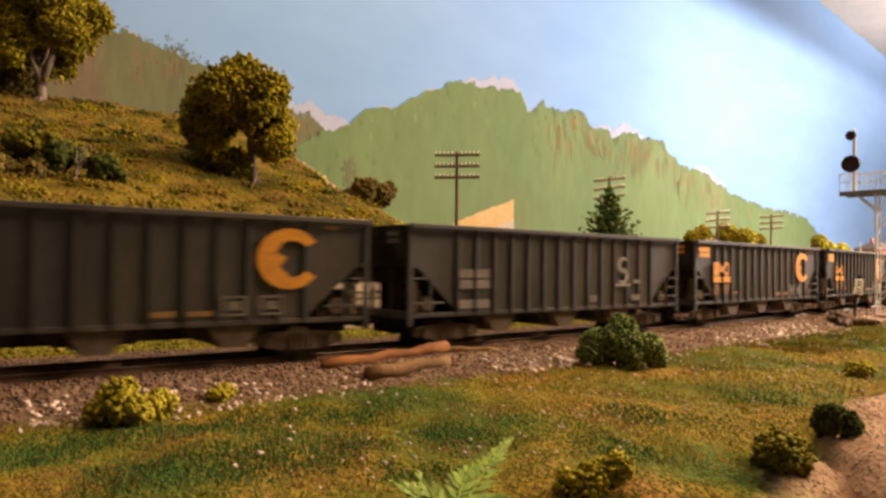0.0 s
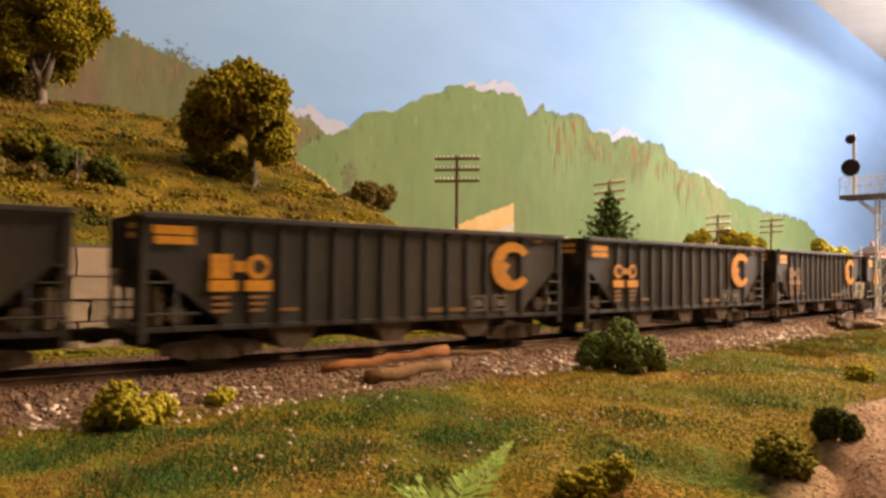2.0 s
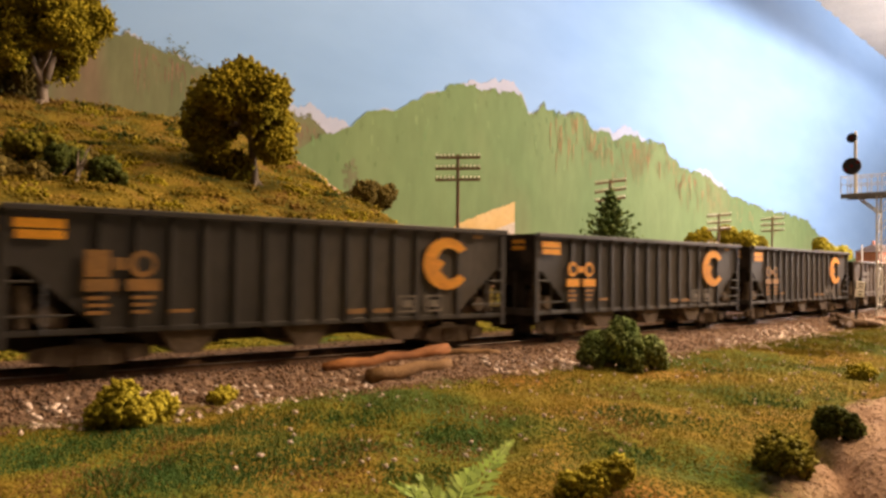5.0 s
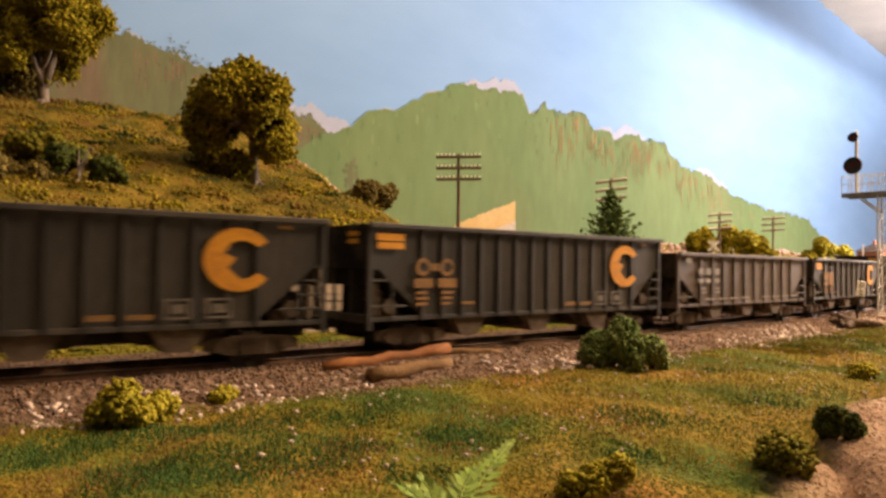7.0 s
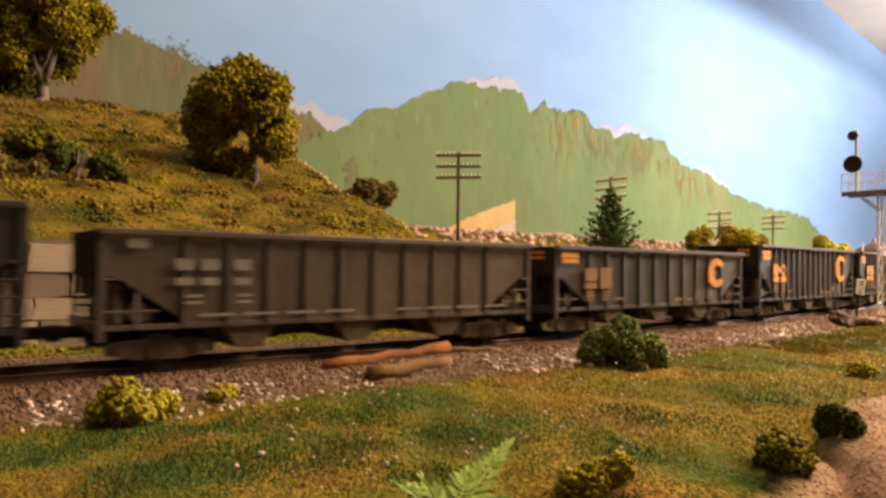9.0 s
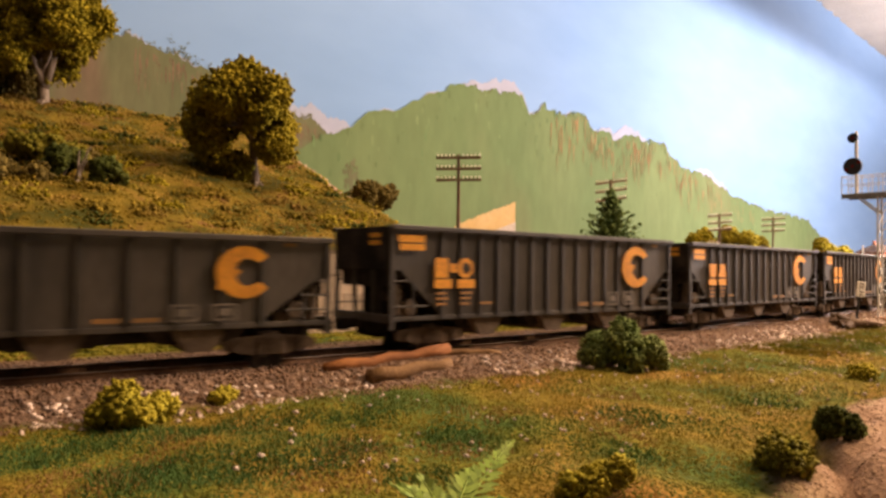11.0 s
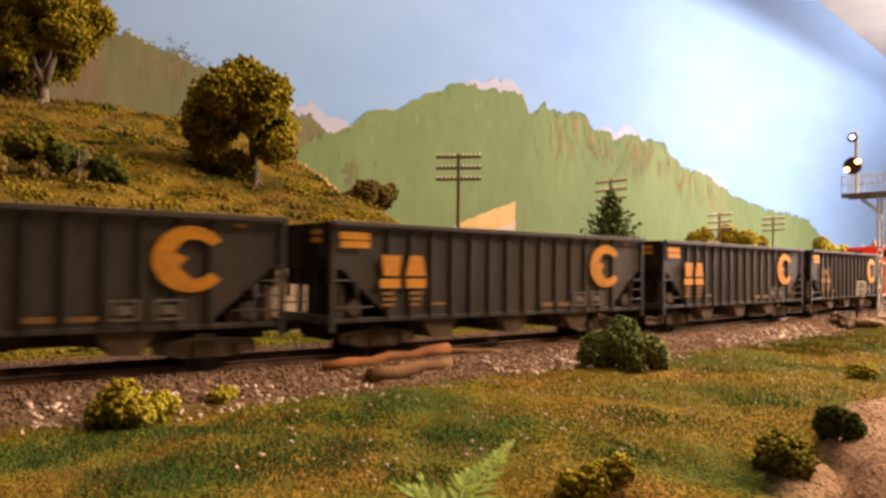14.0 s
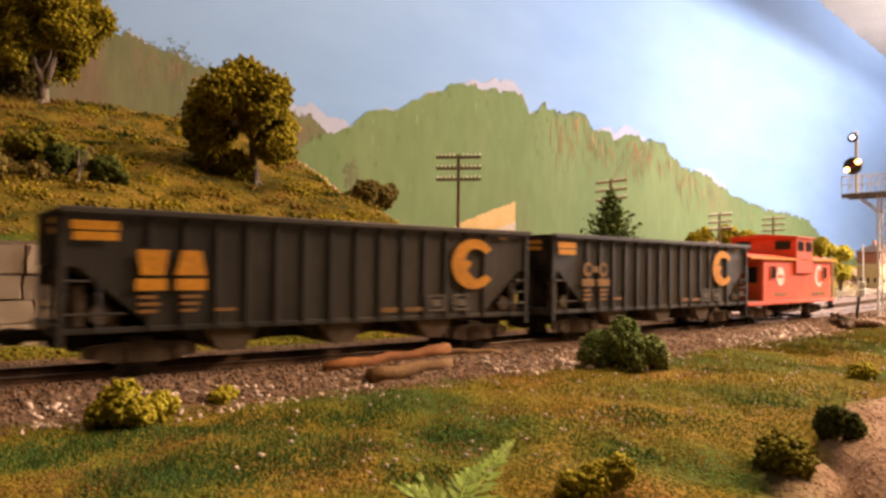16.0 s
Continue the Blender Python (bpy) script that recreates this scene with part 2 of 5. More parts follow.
def box(bm, x0, x1, y0, y1, z0, z1, bevel=0.0, m=None):
    r = bmesh.ops.create_cube(bm, size=1.0)
    vs = r["verts"]
    for v in vs:
        v.co = Vector(((x0 + x1) / 2 + v.co.x * (x1 - x0), (y0 + y1) / 2 + v.co.y * (y1 - y0), (z0 + z1) / 2 + v.co.z * (z1 - z0)))
    if bevel:
        es = list({e for v in vs for e in v.link_edges})
        r = bmesh.ops.bevel(bm, geom=es, offset=bevel, segments=1, affect="EDGES")
        vs = list({v for f in r["faces"] for v in f.verts} | {v for v in vs if v.is_valid})
    if m is not None:
        bmesh.ops.transform(bm, matrix=m, verts=vs)
    return bm


def rod(bm, a, b, r, r2=None, seg=6):
    a, b = Vector(a), Vector(b)
    d = b - a
    q = d.to_track_quat("Z", "Y").to_matrix().to_4x4()
    bmesh.ops.create_cone(bm, cap_ends=True, segments=seg, radius1=r, radius2=r if r2 is None else r2, depth=d.length, matrix=Matrix.Translation((a + b) / 2) @ q)
    return bm


def prism(bm, pts, axis, lo, hi):
    """Extrude a closed outline of (u, w) pairs: axis 'y' takes (x, z), 'x' takes (y, z), 'z' takes (x, y)."""
    def co(u, w, k):
        return {"y": (u, k, w), "x": (k, u, w), "z": (u, w, k)}[axis]
    a = [bm.verts.new(co(u, w, lo)) for u, w in pts]
    b = [bm.verts.new(co(u, w, hi)) for u, w in pts]
    bm.faces.new(a), bm.faces.new(b[::-1])
    for i in range(len(pts)):
        j = (i + 1) % len(pts)
        bm.faces.new((a[i], b[i], b[j], a[j]))
    return bm


def B():
    return bmesh.new()


OCT_V = np.array([(1, 0, 0), (-1, 0, 0), (0, 1, 0), (0, -1, 0), (0, 0, 1), (0, 0, -1)], float)
OCT_F = np.array([(0, 2, 4), (2, 1, 4), (1, 3, 4), (3, 0, 4), (2, 0, 5), (1, 2, 5), (3, 1, 5), (0, 3, 5)])
TET_V = np.array([(1, 1, 1), (-1, -1, 1), (-1, 1, -1), (1, -1, -1)], float) * 0.8
TET_F = np.array([(0, 1, 2), (0, 3, 1), (0, 2, 3), (1, 3, 2)])


def crumbs(name, centres, sizes, material, parent=None, rng=None, shape="oct", flat=1.0):
    """Many small uneven lumps in one mesh."""
    V0, F0 = (OCT_V, OCT_F) if shape == "oct" else (TET_V, TET_F)
    n, k = len(centres), len(V0)
    ang = rng.uniform(0, 6.283, (n, 3))
    c, s = np.cos(ang), np.sin(ang)
    R = np.zeros((n, 3, 3))
    R[:, 0, 0], R[:, 0, 1] = c[:, 0], -s[:, 0]
    R[:, 1, 0], R[:, 1, 1] = s[:, 0], c[:, 0]
    R[:, 2, 2] = 1
    Q = np.zeros((n, 3, 3))
    Q[:, 0, 0] = 1
    Q[:, 1, 1], Q[:, 1, 2], Q[:, 2, 1], Q[:, 2, 2] = c[:, 1], -s[:, 1], s[:, 1], c[:, 1]
    M = np.einsum("nij,njk->nik", R, Q)
    v = V0[None] * rng.uniform(0.55, 1.35, (n, k, 1)) * np.asarray(sizes)[:, None, None]
    v = np.einsum("nij,nkj->nki", M, v)
    v[:, :, 2] *= flat
    v = (v + np.asarray(centres)[:, None, :]).reshape(-1, 3)
    f = (F0[None] + (np.arange(n) * k)[:, None, None]).reshape(-1, 3)
    me = bpy.data.meshes.new(name)
    me.vertices.add(len(v)), me.loops.add(len(f) * 3), me.polygons.add(len(f))
    me.vertices.foreach_set("co", v.ravel())
    me.loops.foreach_set("vertex_index", f.ravel().astype(np.int32))
    me.polygons.foreach_set("loop_start", np.arange(0, len(f) * 3, 3, dtype=np.int32))
    me.update(calc_edges=True)
    me.validate()
    me.materials.append(material)
    ob = new(name, me)
    ob.parent = parent
    return ob


def disc(bm, x, z, r, y0, y1, seg=20):
    pts = [(x + r * math.cos(a), z + r * math.sin(a)) for a in np.linspace(0, 2 * math.pi, seg, endpoint=False)]
    return prism(bm, pts, "y", y0, y1)


# ---- the lie of the land ----
YC, BEND, XB = 0.188, 0.1624, 0.72


def track_y(x):
    x = np.asarray(x, float)
    near = YC + BEND * (x - 0.3) ** 2
    tangent = YC + BEND * (XB - 0.3) ** 2 + 2 * BEND * (XB - 0.3) * (x - XB)
    left = YC + BEND * 0.16 - 2 * BEND * 0.4 * (x + 0.1)
    return np.where(x > XB, tangent, np.where(x < -0.1, left, near))


def track_turn(x):
    return math.atan2(float(track_y(x + 0.001) - track_y(x - 0.001)), 0.002)


def smooth(a, b, x):
    t = np.clip((np.asarray(x, float) - a) / (b - a), 0, 1)
    return t * t * (3 - 2 * t)


def wave(x, y, s, k=0.0):
    return np.sin(x * s + 1.3 + k) * np.cos(y * s * 1.17 + 0.4 + k) + 0.5 * np.sin(x * s * 2.3 + y * s * 1.9 + k) + 0.3 * np.cos(x * s * 4.1 - y * s * 3.7 + 2 * k)


def ground_z(x, y):
    x, y = np.asarray(x, float), np.asarray(y, float)
    w = y - track_y(x)
    z = np.full(np.broadcast(x, y).shape, -0.0036)
    z = z - 0.0030 * smooth(-0.021, -0.034, w)
    z = z + 0.0020 * smooth(-0.0086, -0.0098, w) * smooth(-0.026, -0.0200, w)
    lawn = smooth(-0.034, -0.046, w)
    z = z + lawn * (0.0009 * wave(x, y, 70) - 0.05 * np.clip(-w - 0.05, 0, 1))
    z = z - 0.06 * smooth(0.07, 0.0, y) * smooth(0.20, 0.02, x)
    # washed-out gully and the tan mound beside it
    off = (x - 0.165) * 0.594 - (y - 0.064) * 0.804 + 0.0008 * np.sin(y * 420)
    bank = smooth(0.078, 0.062, y) * smooth(0.11, 0.14, x)
    z = z + bank * (0.0046 * smooth(0.0005, 0.011, off) - 0.0032 * np.exp(-(off / 0.0019) ** 2) + 0.0006 * wave(x, y, 210))
    z = z - 0.9 * np.clip(0.035 - y, 0, 0.12)
    # hillside behind
    up = 0.036 + 0.43 * (np.minimum(y, 0.50) - 0.285) + 0.195 * np.clip(y - 0.50, 0, 1) - 0.60 * np.clip(x - 0.235, 0, 1) + 0.0022 * wave(x, y, 38, 1.0)
    hill = np.where(y > 0.2835, np.maximum(up, -0.004), z)
    z = np.where(w > 0.06, np.maximum(hill, z), z)
    rear = 0.066 * smooth(0.44, 0.56, y) * smooth(0.25, 0.42, x) * smooth(2.2, 1.2, x)
    return np.maximum(z, np.where(w > 0.06, rear + 0.0015 * wave(x, y, 60, 2.0) - 0.003, -1))


def sheet(name, xs, ys, material):
    X, Y = np.meshgrid(xs, ys)
    Z = ground_z(X, Y)
    v = np.stack([X, Y, Z], -1).reshape(-1, 3)
    n, m = len(xs), len(ys)
    i = (np.arange(m - 1)[:, None] * n + np.arange(n - 1)[None]).ravel()
    f = np.stack([i, i + 1, i + n + 1, i + n], -1)
    me = bpy.data.meshes.new(name)
    me.from_pydata(v.tolist(), [], f.tolist())
    me.polygons.foreach_set("use_smooth", [True] * len(me.polygons))
    me.materials.append(material)
    return new(name, me)


def earth_material():
    """One sheet of ground: turf, cinder ballast round the tracks, bare dirt on the bank."""
    m = shade("layered_ground", (0.1, 0.1, 0.1), (0.1, 0.1, 0.1), 26, 0.95, 0, 0.7, 34, depth=0.0015, spec=0.05)
    nt = m.node_tree
    N, L = nt.nodes, nt.links
    b = N["Principled BSDF"]
    at = N.new("ShaderNodeAttribute")
    at.attribute_name = "kind"
    sep = N.new("ShaderNodeSeparateColor")
    L.new(at.outputs["Color"], sep.inputs[0])
    tc = N.new("ShaderNodeTexCoord")

    def noise_node(s, d=5.0):
        n = N.new("ShaderNodeTexNoise")
        n.inputs["Scale"].default_value, n.inputs["Detail"].default_value = s, d
        L.new(tc.outputs["Object"], n.inputs["Vector"])
        return n.outputs[0]

    def ramp(src, stops):
        r = N.new("ShaderNodeValToRGB")
        e = r.color_ramp.elements
        while len(e) < len(stops):
            e.new(0.5)
        for el, (p, c) in zip(e, stops):
            el.position, el.color = p, (*c, 1)
        L.new(src, r.inputs[0])
        return r.outputs[0]

    def mix(fac, a, c):
        x = N.new("ShaderNodeMix")
        x.data_type = "RGBA"
        L.new(fac, x.inputs[0]), L.new(a, x.inputs[6]), L.new(c, x.inputs[7])
        return x.outputs[2]

    turf = ramp(noise_node(22), [(0.40, (0.060, 0.105, 0.022)), (0.48, (0.130, 0.140, 0.020)), (0.58, (0.24, 0.170, 0.028)), (0.70, (0.29, 0.155, 0.040))])
    fine = ramp(noise_node(420, 3), [(0.3, (0.55, 0.55, 0.55)), (0.7, (1.35, 1.3, 1.2))])
    x = N.new("ShaderNodeMix")
    x.data_type, x.blend_type = "RGBA", "MULTIPLY"
    x.inputs[0].default_value = 1.0
    L.new(turf, x.inputs[6]), L.new(fine, x.inputs[7])
    grit = ramp(noise_node(500, 3), [(0.3, (0.08, 0.052, 0.038)), (0.5, (0.16, 0.10, 0.068)), (0.7, (0.27, 0.175, 0.12))])
    dirt = ramp(noise_node(90), [(0.3, (0.30, 0.180, 0.120)), (0.5, (0.42, 0.270, 0.180)), (0.7, (0.52, 0.355, 0.23))])
    col = mix(sep.outputs[0], x.outputs[2], grit)
    col = mix(sep.outputs[1], col, dirt)
    slope = ramp(noise_node(60), [(0.36, (0.055, 0.055, 0.010)), (0.48, (0.13, 0.095, 0.013)), (0.60, (0.21, 0.14, 0.02)), (0.70, (0.17, 0.085, 0.03))])
    col = mix(sep.outputs[2], col, slope)
    L.new(col, b.inputs["Base Color"])
    return m


ROOMCEIL = shade("white_room_ceiling", (0.62, 0.62, 0.60), (0.70, 0.69, 0.67), 12, 0.85, 0, 0.2, 30)
GROUNDMAT = earth_material()
GX = np.concatenate([np.arange(-0.5, 0, 0.006), np.arange(0, 0.34, 0.0012), np.arange(0.34, 2.41, 0.006)])
GY = np.concatenate([np.arange(-0.12, 0.03, 0.006), np.arange(0.03, 0.216, 0.0012), np.arange(0.216, 0.703, 0.004)])
land = sheet("ground", GX, GY, GROUNDMAT)
tagged(land, "model ground of green and ochre turf with brown ballast strip and tan dirt bank", "ground", kind="structure")
co = np.empty(len(land.data.vertices) * 3)
land.data.vertices.foreach_get("co", co)
co = co.reshape(-1, 3)
wob = 0.0022 * wave(co[:, 0], co[:, 1], 160)
wl = co[:, 1] - track_y(co[:, 0]) + wob
kindc = np.zeros((len(co), 4))
kindc[:, 0] = smooth(-0.040, -0.031, wl) * np.where(co[:, 0] < 0.36, smooth(0.056, 0.046, wl), smooth(0.095, 0.075, wl))
kindc[:, 1] = smooth(0.004, -0.004, co[:, 1] + wob - (0.0572 + 0.118 * (co[:, 0] - 0.123))) * smooth(0.11, 0.15, co[:, 0])
kindc[:, 2] = smooth(0.084, 0.092, wl)
kindc[:, 3] = 1
attr = land.data.color_attributes.new("kind", "FLOAT_COLOR", "POINT")
attr.data.foreach_set("color", kindc.ravel())

# ---- backdrop, room ----
BY = 0.70


def slab(name, x0, x1, y0, y1, z0, z1, material, label, category="wall", kind="structure"):
    return tagged(mesh_object(name, box(B(), x0, x1, y0, y1, z0, z1), material), label, category, kind=kind)


backdrop = slab("backdrop", -1.2, 3.4, BY, BY + 0.012, -0.35, 1.35, SKYPAINT, "painted pale blue sky backdrop board behind the model scenery", "backdrop")
# unseen walls and floor, coloured dark so that little light bounces back
slab("wall_south", -2.4, 3.6, -2.2, -2.1, -0.9, 1.5, ROOMWALL, "unseen room wall, dark brown to dim the bounced light")
slab("wall_west", -2.5, -2.4, -2.2, 0.72, -0.9, 1.5, ROOMWALL, "unseen room wall, dark brown to dim the bounced light")
slab("wall_east", 3.4, 3.5, -2.1, 0.72, -0.9, 1.5, ROOMWALL, "unseen room wall, dark brown to dim the bounced light")
slab("floor", -2.4, 3.4, -2.1, 0.70, -1.0, -0.9, ROOMWALL, "unseen room floor under the layout, dark to dim the bounced light", "floor")
slab("ceiling", -2.5, 3.6, -2.2, 0.72, 1.5, 1.55, ROOMCEIL, "white room ceiling", "ceiling")
# white panel overhead with a chipped lower edge
bm = B()
rng = np.random.default_rng(5)
xs = np.linspace(1.0, 3.35, 160)
edge = 0.473 + 0.07 * (xs - 1.0) - 0.012 * (xs - 1.27) * (xs - 1.69) + np.where(rng.random(160) < 0.25, rng.uniform(-0.006, 0.003, 160), 0)
pts = [(float(a), float(c)) for a, c in zip(xs, edge)] + [(3.35, 0.02), (1.0, 0.02)]
prism(bm, pts, "z", 0.4975, 0.508)
tagged(mesh_object("overhead_panel", bm, PANEL), "white overhead board with a chipped edge above the layout", "ceiling panel", kind="structure")


def painted(name, material, xs, tops, lows, proud, label):
    bm = B()
    a = [bm.verts.new((float(x), BY - proud, float(z))) for x, z in zip(xs, tops)]
    c = [bm.verts.new((float(x), BY - proud, float(z))) for x, z in zip(xs, lows)]
    for i in range(len(xs) - 1):
        bm.faces.new((a[i], a[i + 1], c[i + 1], c[i]))
    return part(name, bm, material, backdrop, label)


rng = np.random.default_rng(9)
xs = np.arange(-0.4, 0.62, 0.003)
far = np.interp(xs, [-0.4, 0.10, 0.18, 0.27, 0.36, 0.47, 0.62], [0.33, 0.275, 0.247, 0.228, 0.205, 0.165, 0.08])
far = far + rng.uniform(-0.002, 0.004, len(xs)) * (xs > 0.18) + 0.002 * np.sin(xs * 160)
painted("painted_haze", HAZEPAINT, xs, far + 0.001 + 0.019 * smooth(0.33, 0.43, xs) + 0.0015 * np.sin(xs * 130), far - 0.05, 0.0006, "pink painted haze along the hills")
painted("painted_far_hill", FARPAINT, xs, far, xs * 0 - 0.05, 0.0011, "brown-green painted far hill")
xs = np.arange(0.37, 2.3, 0.0035)
ridge = np.interp(xs, [0.37, 0.414, 0.455, 0.474, 0.523, 0.553, 0.594, 0.628, 0.664, 0.682, 0.701, 0.72, 0.75, 0.762, 0.774, 0.795, 0.808, 0.89, 0.919, 0.957, 0.978, 1.016, 1.038, 1.05, 1.122, 1.154, 1.2, 1.256, 1.376, 1.53, 1.624, 1.749, 1.862, 2.3],
                  [0.15, 0.178, 0.194, 0.216, 0.225, 0.244, 0.261, 0.276, 0.272, 0.277, 0.273, 0.282, 0.273, 0.254, 0.257, 0.271, 0.263, 0.271, 0.251, 0.252, 0.241, 0.257, 0.257, 0.249, 0.255, 0.23, 0.214, 0.214, 0.18, 0.159, 0.157, 0.148, 0.093, 0.03])
tree_tops = np.abs(np.sin(xs * 63 + 2 * np.sin(xs * 11))) * 0.007 + np.abs(np.sin(xs * 151 + 1)) * 0.005 + rng.uniform(0, 0.005, len(xs))
ridge = ridge - 0.005 + 0.75 * tree_tops * (0.5 + 0.5 * smooth(0.5, 0.7, xs))
painted("painted_haze", HAZEPAINT, xs, ridge + 0.016 * smooth(0.5, 0.7, xs) * smooth(1.5, 1.2, xs) * np.clip(np.sin(xs * 21 - 0.6), 0, 1) + 0.002 * np.sin(xs * 90), ridge - 0.05, 0.0009, "pink painted haze along the hills")
painted("painted_wooded_hill", HILLPAINT, xs, ridge, xs * 0 - 0.05, 0.0016, "green painted wooded hill with vertical brush strokes")
# reddish brush strokes of autumn trees below the ridge
bm = B()
for i in range(230):
    x = rng.choice([rng.normal(0.90, 0.05), rng.normal(1.20, 0.07), rng.uniform(0.8, 1.6), rng.normal(1.04, 0.03)])
    top = float(np.interp(x, xs, ridge)) - abs(rng.normal(0, 0.026)) - 0.001
    wdt, hgt = rng.uniform(0.0006, 0.0020), rng.uniform(0.006, 0.040)
    q = [bm.verts.new((x + wdt * a, BY - 0.0021 - 0.000002 * i, top - hgt * b)) for a, b in ((-0.7, 0.12), (0, 0), (0.8, 0.15), (0.5, 0.8), (0.05, 1), (-0.5, 0.7))]
    bm.faces.new(q)
part("painted_autumn_strokes", bm, RUSTPAINT, backdrop, "rust-coloured painted tree strokes")
# fine painted twigs and trees along the far ridge
bm = B()
fxs = np.arange(-0.4, 0.62, 0.003)
for i in range(170):
    x = rng.choice([rng.uniform(0.175, 0.30), rng.normal(0.252, 0.009), rng.normal(0.395, 0.008)])
    z = float(np.interp(x, fxs, far)) + rng.uniform(-0.003, 0.004) + abs(rng.normal(0, 0.006)) * (abs(x - 0.252) < 0.02)
    r = rng.uniform(0.0004, 0.0012)
    bm.faces.new([bm.verts.new((x + r * math.cos(a) * rng.uniform(0.5, 1.4), BY - 0.00125 - 0.0000004 * i, z + r * math.sin(a) * rng.uniform(0.6, 1.5))) for a in np.linspace(0, 5.4, 6)])
tagged(part("painted_ridge_trees", bm, FARPAINT, backdrop, "fine dark painted trees along the far ridge"), kind="stuff")
bm = B()
for i in range(70):
    x = rng.choice([rng.normal(0.212, 0.006), rng.normal(0.240, 0.007), rng.normal(0.262, 0.010), rng.normal(0.388, 0.010)])
    top = float(np.interp(x, fxs, far)) - abs(rng.normal(0, 0.014)) - 0.003
    wdt, hgt = rng.uniform(0.0006, 0.0018), rng.uniform(0.006, 0.022)
    bm.faces.new([bm.verts.new((x + wdt * a, BY - 0.00118 - 0.0000004 * i, top - hgt * b)) for a, b in ((-0.7, 0.12), (0, 0), (0.8, 0.15), (0.5, 0.8), (0.05, 1), (-0.5, 0.7))])
tagged(part("painted_autumn_strokes", bm, FARRUST, backdrop, "dull rust painted strokes on the far hill"), kind="stuff")
# dark brush line along the falling ridge
bm = B()
for i in range(190):
    x = rng.uniform(1.02, 1.84) if i < 150 else rng.uniform(0.63, 1.0)
    z = float(np.interp(x, xs, ridge)) + rng.uniform(-0.004, 0.0025)
    r = rng.uniform(0.0006, 0.0018)
    bm.faces.new([bm.verts.new((x + 1.6 * r * math.cos(a) * rng.uniform(0.5, 1.3), BY - 0.0024 - 0.0000004 * i, z + r * math.sin(a) * rng.uniform(0.6, 1.5))) for a in np.linspace(0, 5.4, 6)])
tagged(part("painted_ridge_trees", bm, RIDGEDARK, backdrop, "dark olive painted tree tops along the ridge"), kind="stuff")
bm = B()
for i in range(46):
    x, z = 0.452 + rng.normal(0, 0.005), 0.135 + rng.normal(0, 0.009)
    r = rng.uniform(0.0012, 0.0030)
    bm.faces.new([bm.verts.new((x + r * math.cos(a) * rng.uniform(0.6, 1.2), BY - 0.0020 - 0.000002 * i, z + 1.5 * r * math.sin(a) * rng.uniform(0.6, 1.2))) for a in np.linspace(0, 5.4, 7)])
part("painted_tree", bm, FARPAINT, backdrop, "dark green painted tree dabs")
bm = B()
for i in range(320):
    x = rng.uniform(0.40, 1.9)
    top = float(np.interp(x, xs, ridge)) - rng.uniform(0.004, 0.12) * rng.random()
    r = rng.uniform(0.0010, 0.0036)
    bm.faces.new([bm.verts.new((x + r * math.cos(a) * rng.uniform(0.5, 1.1), BY - 0.00185 - 0.0000003 * i, top + 2.2 * r * math.sin(a) * rng.uniform(0.6, 1.2))) for a in np.linspace(0, 5.4, 7)])
tagged(part("painted_foliage_dabs", bm, DABPAINT, backdrop, "darker green painted foliage dabs"), kind="stuff")
fx = np.linspace(0.575, 0.735, 40)
painted("painted_field", FIELDPAINT, fx, 0.058 + 0.064 * ((fx - 0.575) / 0.16) ** 0.75 + rng.uniform(-0.0012, 0.0016, 40), fx * 0 + 0.03, 0.0019, "ochre painted hay field with a clean side edge")
painted("painted_track", ROADPAINT, fx[10:], 0.060 + 0.034 * ((fx[10:] - 0.615) / 0.12) ** 1.2, fx[10:] * 0 + 0.03, 0.0026, "grey painted track across the field")

# ---- tracks ----
def strip(bm, xs, offs, zs):
    """A ribbon along the track: offs and zs outline its closed section."""
    rings = []
    for x in xs:
        a = track_turn(x)
        y = float(track_y(x))
        rings.append([bm.verts.new((x - o * math.sin(a), y + o * math.cos(a), z)) for o, z in zip(offs, zs)])
    n = len(offs)
    for p, q in zip(rings, rings[1:]):
        for i in range(n):
            j = (i + 1) % n
            bm.faces.new((p[i], p[j], q[j], q[i]))
    return bm


def railway(offset, x0, x1, label):
    road = thing("railway_track", label, "railway track", kind="structure")
    xs = np.linspace(x0, x1, 160)
    for g in (-0.00825, 0.00825):
        o = offset + g
        rail = part("rail", strip(B(), xs, [o - 0.0009, o + 0.0009, o + 0.0004, o + 0.0006, o - 0.0006, o - 0.0004], [-0.0022, -0.0022, -0.0008, -0.0002, -0.0002, -0.0008]), RAILMAT, road)
        part("rail_head", strip(B(), xs, [o - 0.0006, o + 0.0006, o + 0.0005, o - 0.0005], [-0.0002, -0.0002, 0.0, 0.0]), RAILTOP, rail, "bright worn rail head")
    me = None
    rg = np.random.default_rng(11 + int(offset * 1000))
    for x in np.arange(x0, min(x1, 1.3), 0.0068):
        if me is None:
            me = mesh_object("tie", box(B(), -0.0014, 0.0014, -0.0150, 0.0150, -0.0042, -0.0021, 0.0002), TIE, road)
            tie = me
        else:
            tie = new("tie", me.data)
            tie.parent = road
        a = track_turn(x)
        tie.matrix_local = Matrix.Translation((x - offset * math.sin(a), float(track_y(x)) + offset * math.cos(a), rg.uniform(-0.0002, 0.0001))) @ pose(0, 0, 0, 0, 0, math.degrees(a) + rg.uniform(-1.5, 1.5))
    return road


railway(0.0, -0.35, 2.2, "main line of rusty rail on brown ties")
railway(0.050, 0.37, 2.2, "second line of rusty rail on brown ties behind the main line")

# ---- the train ----
V0, SLOW = 0.12188, 0.00036
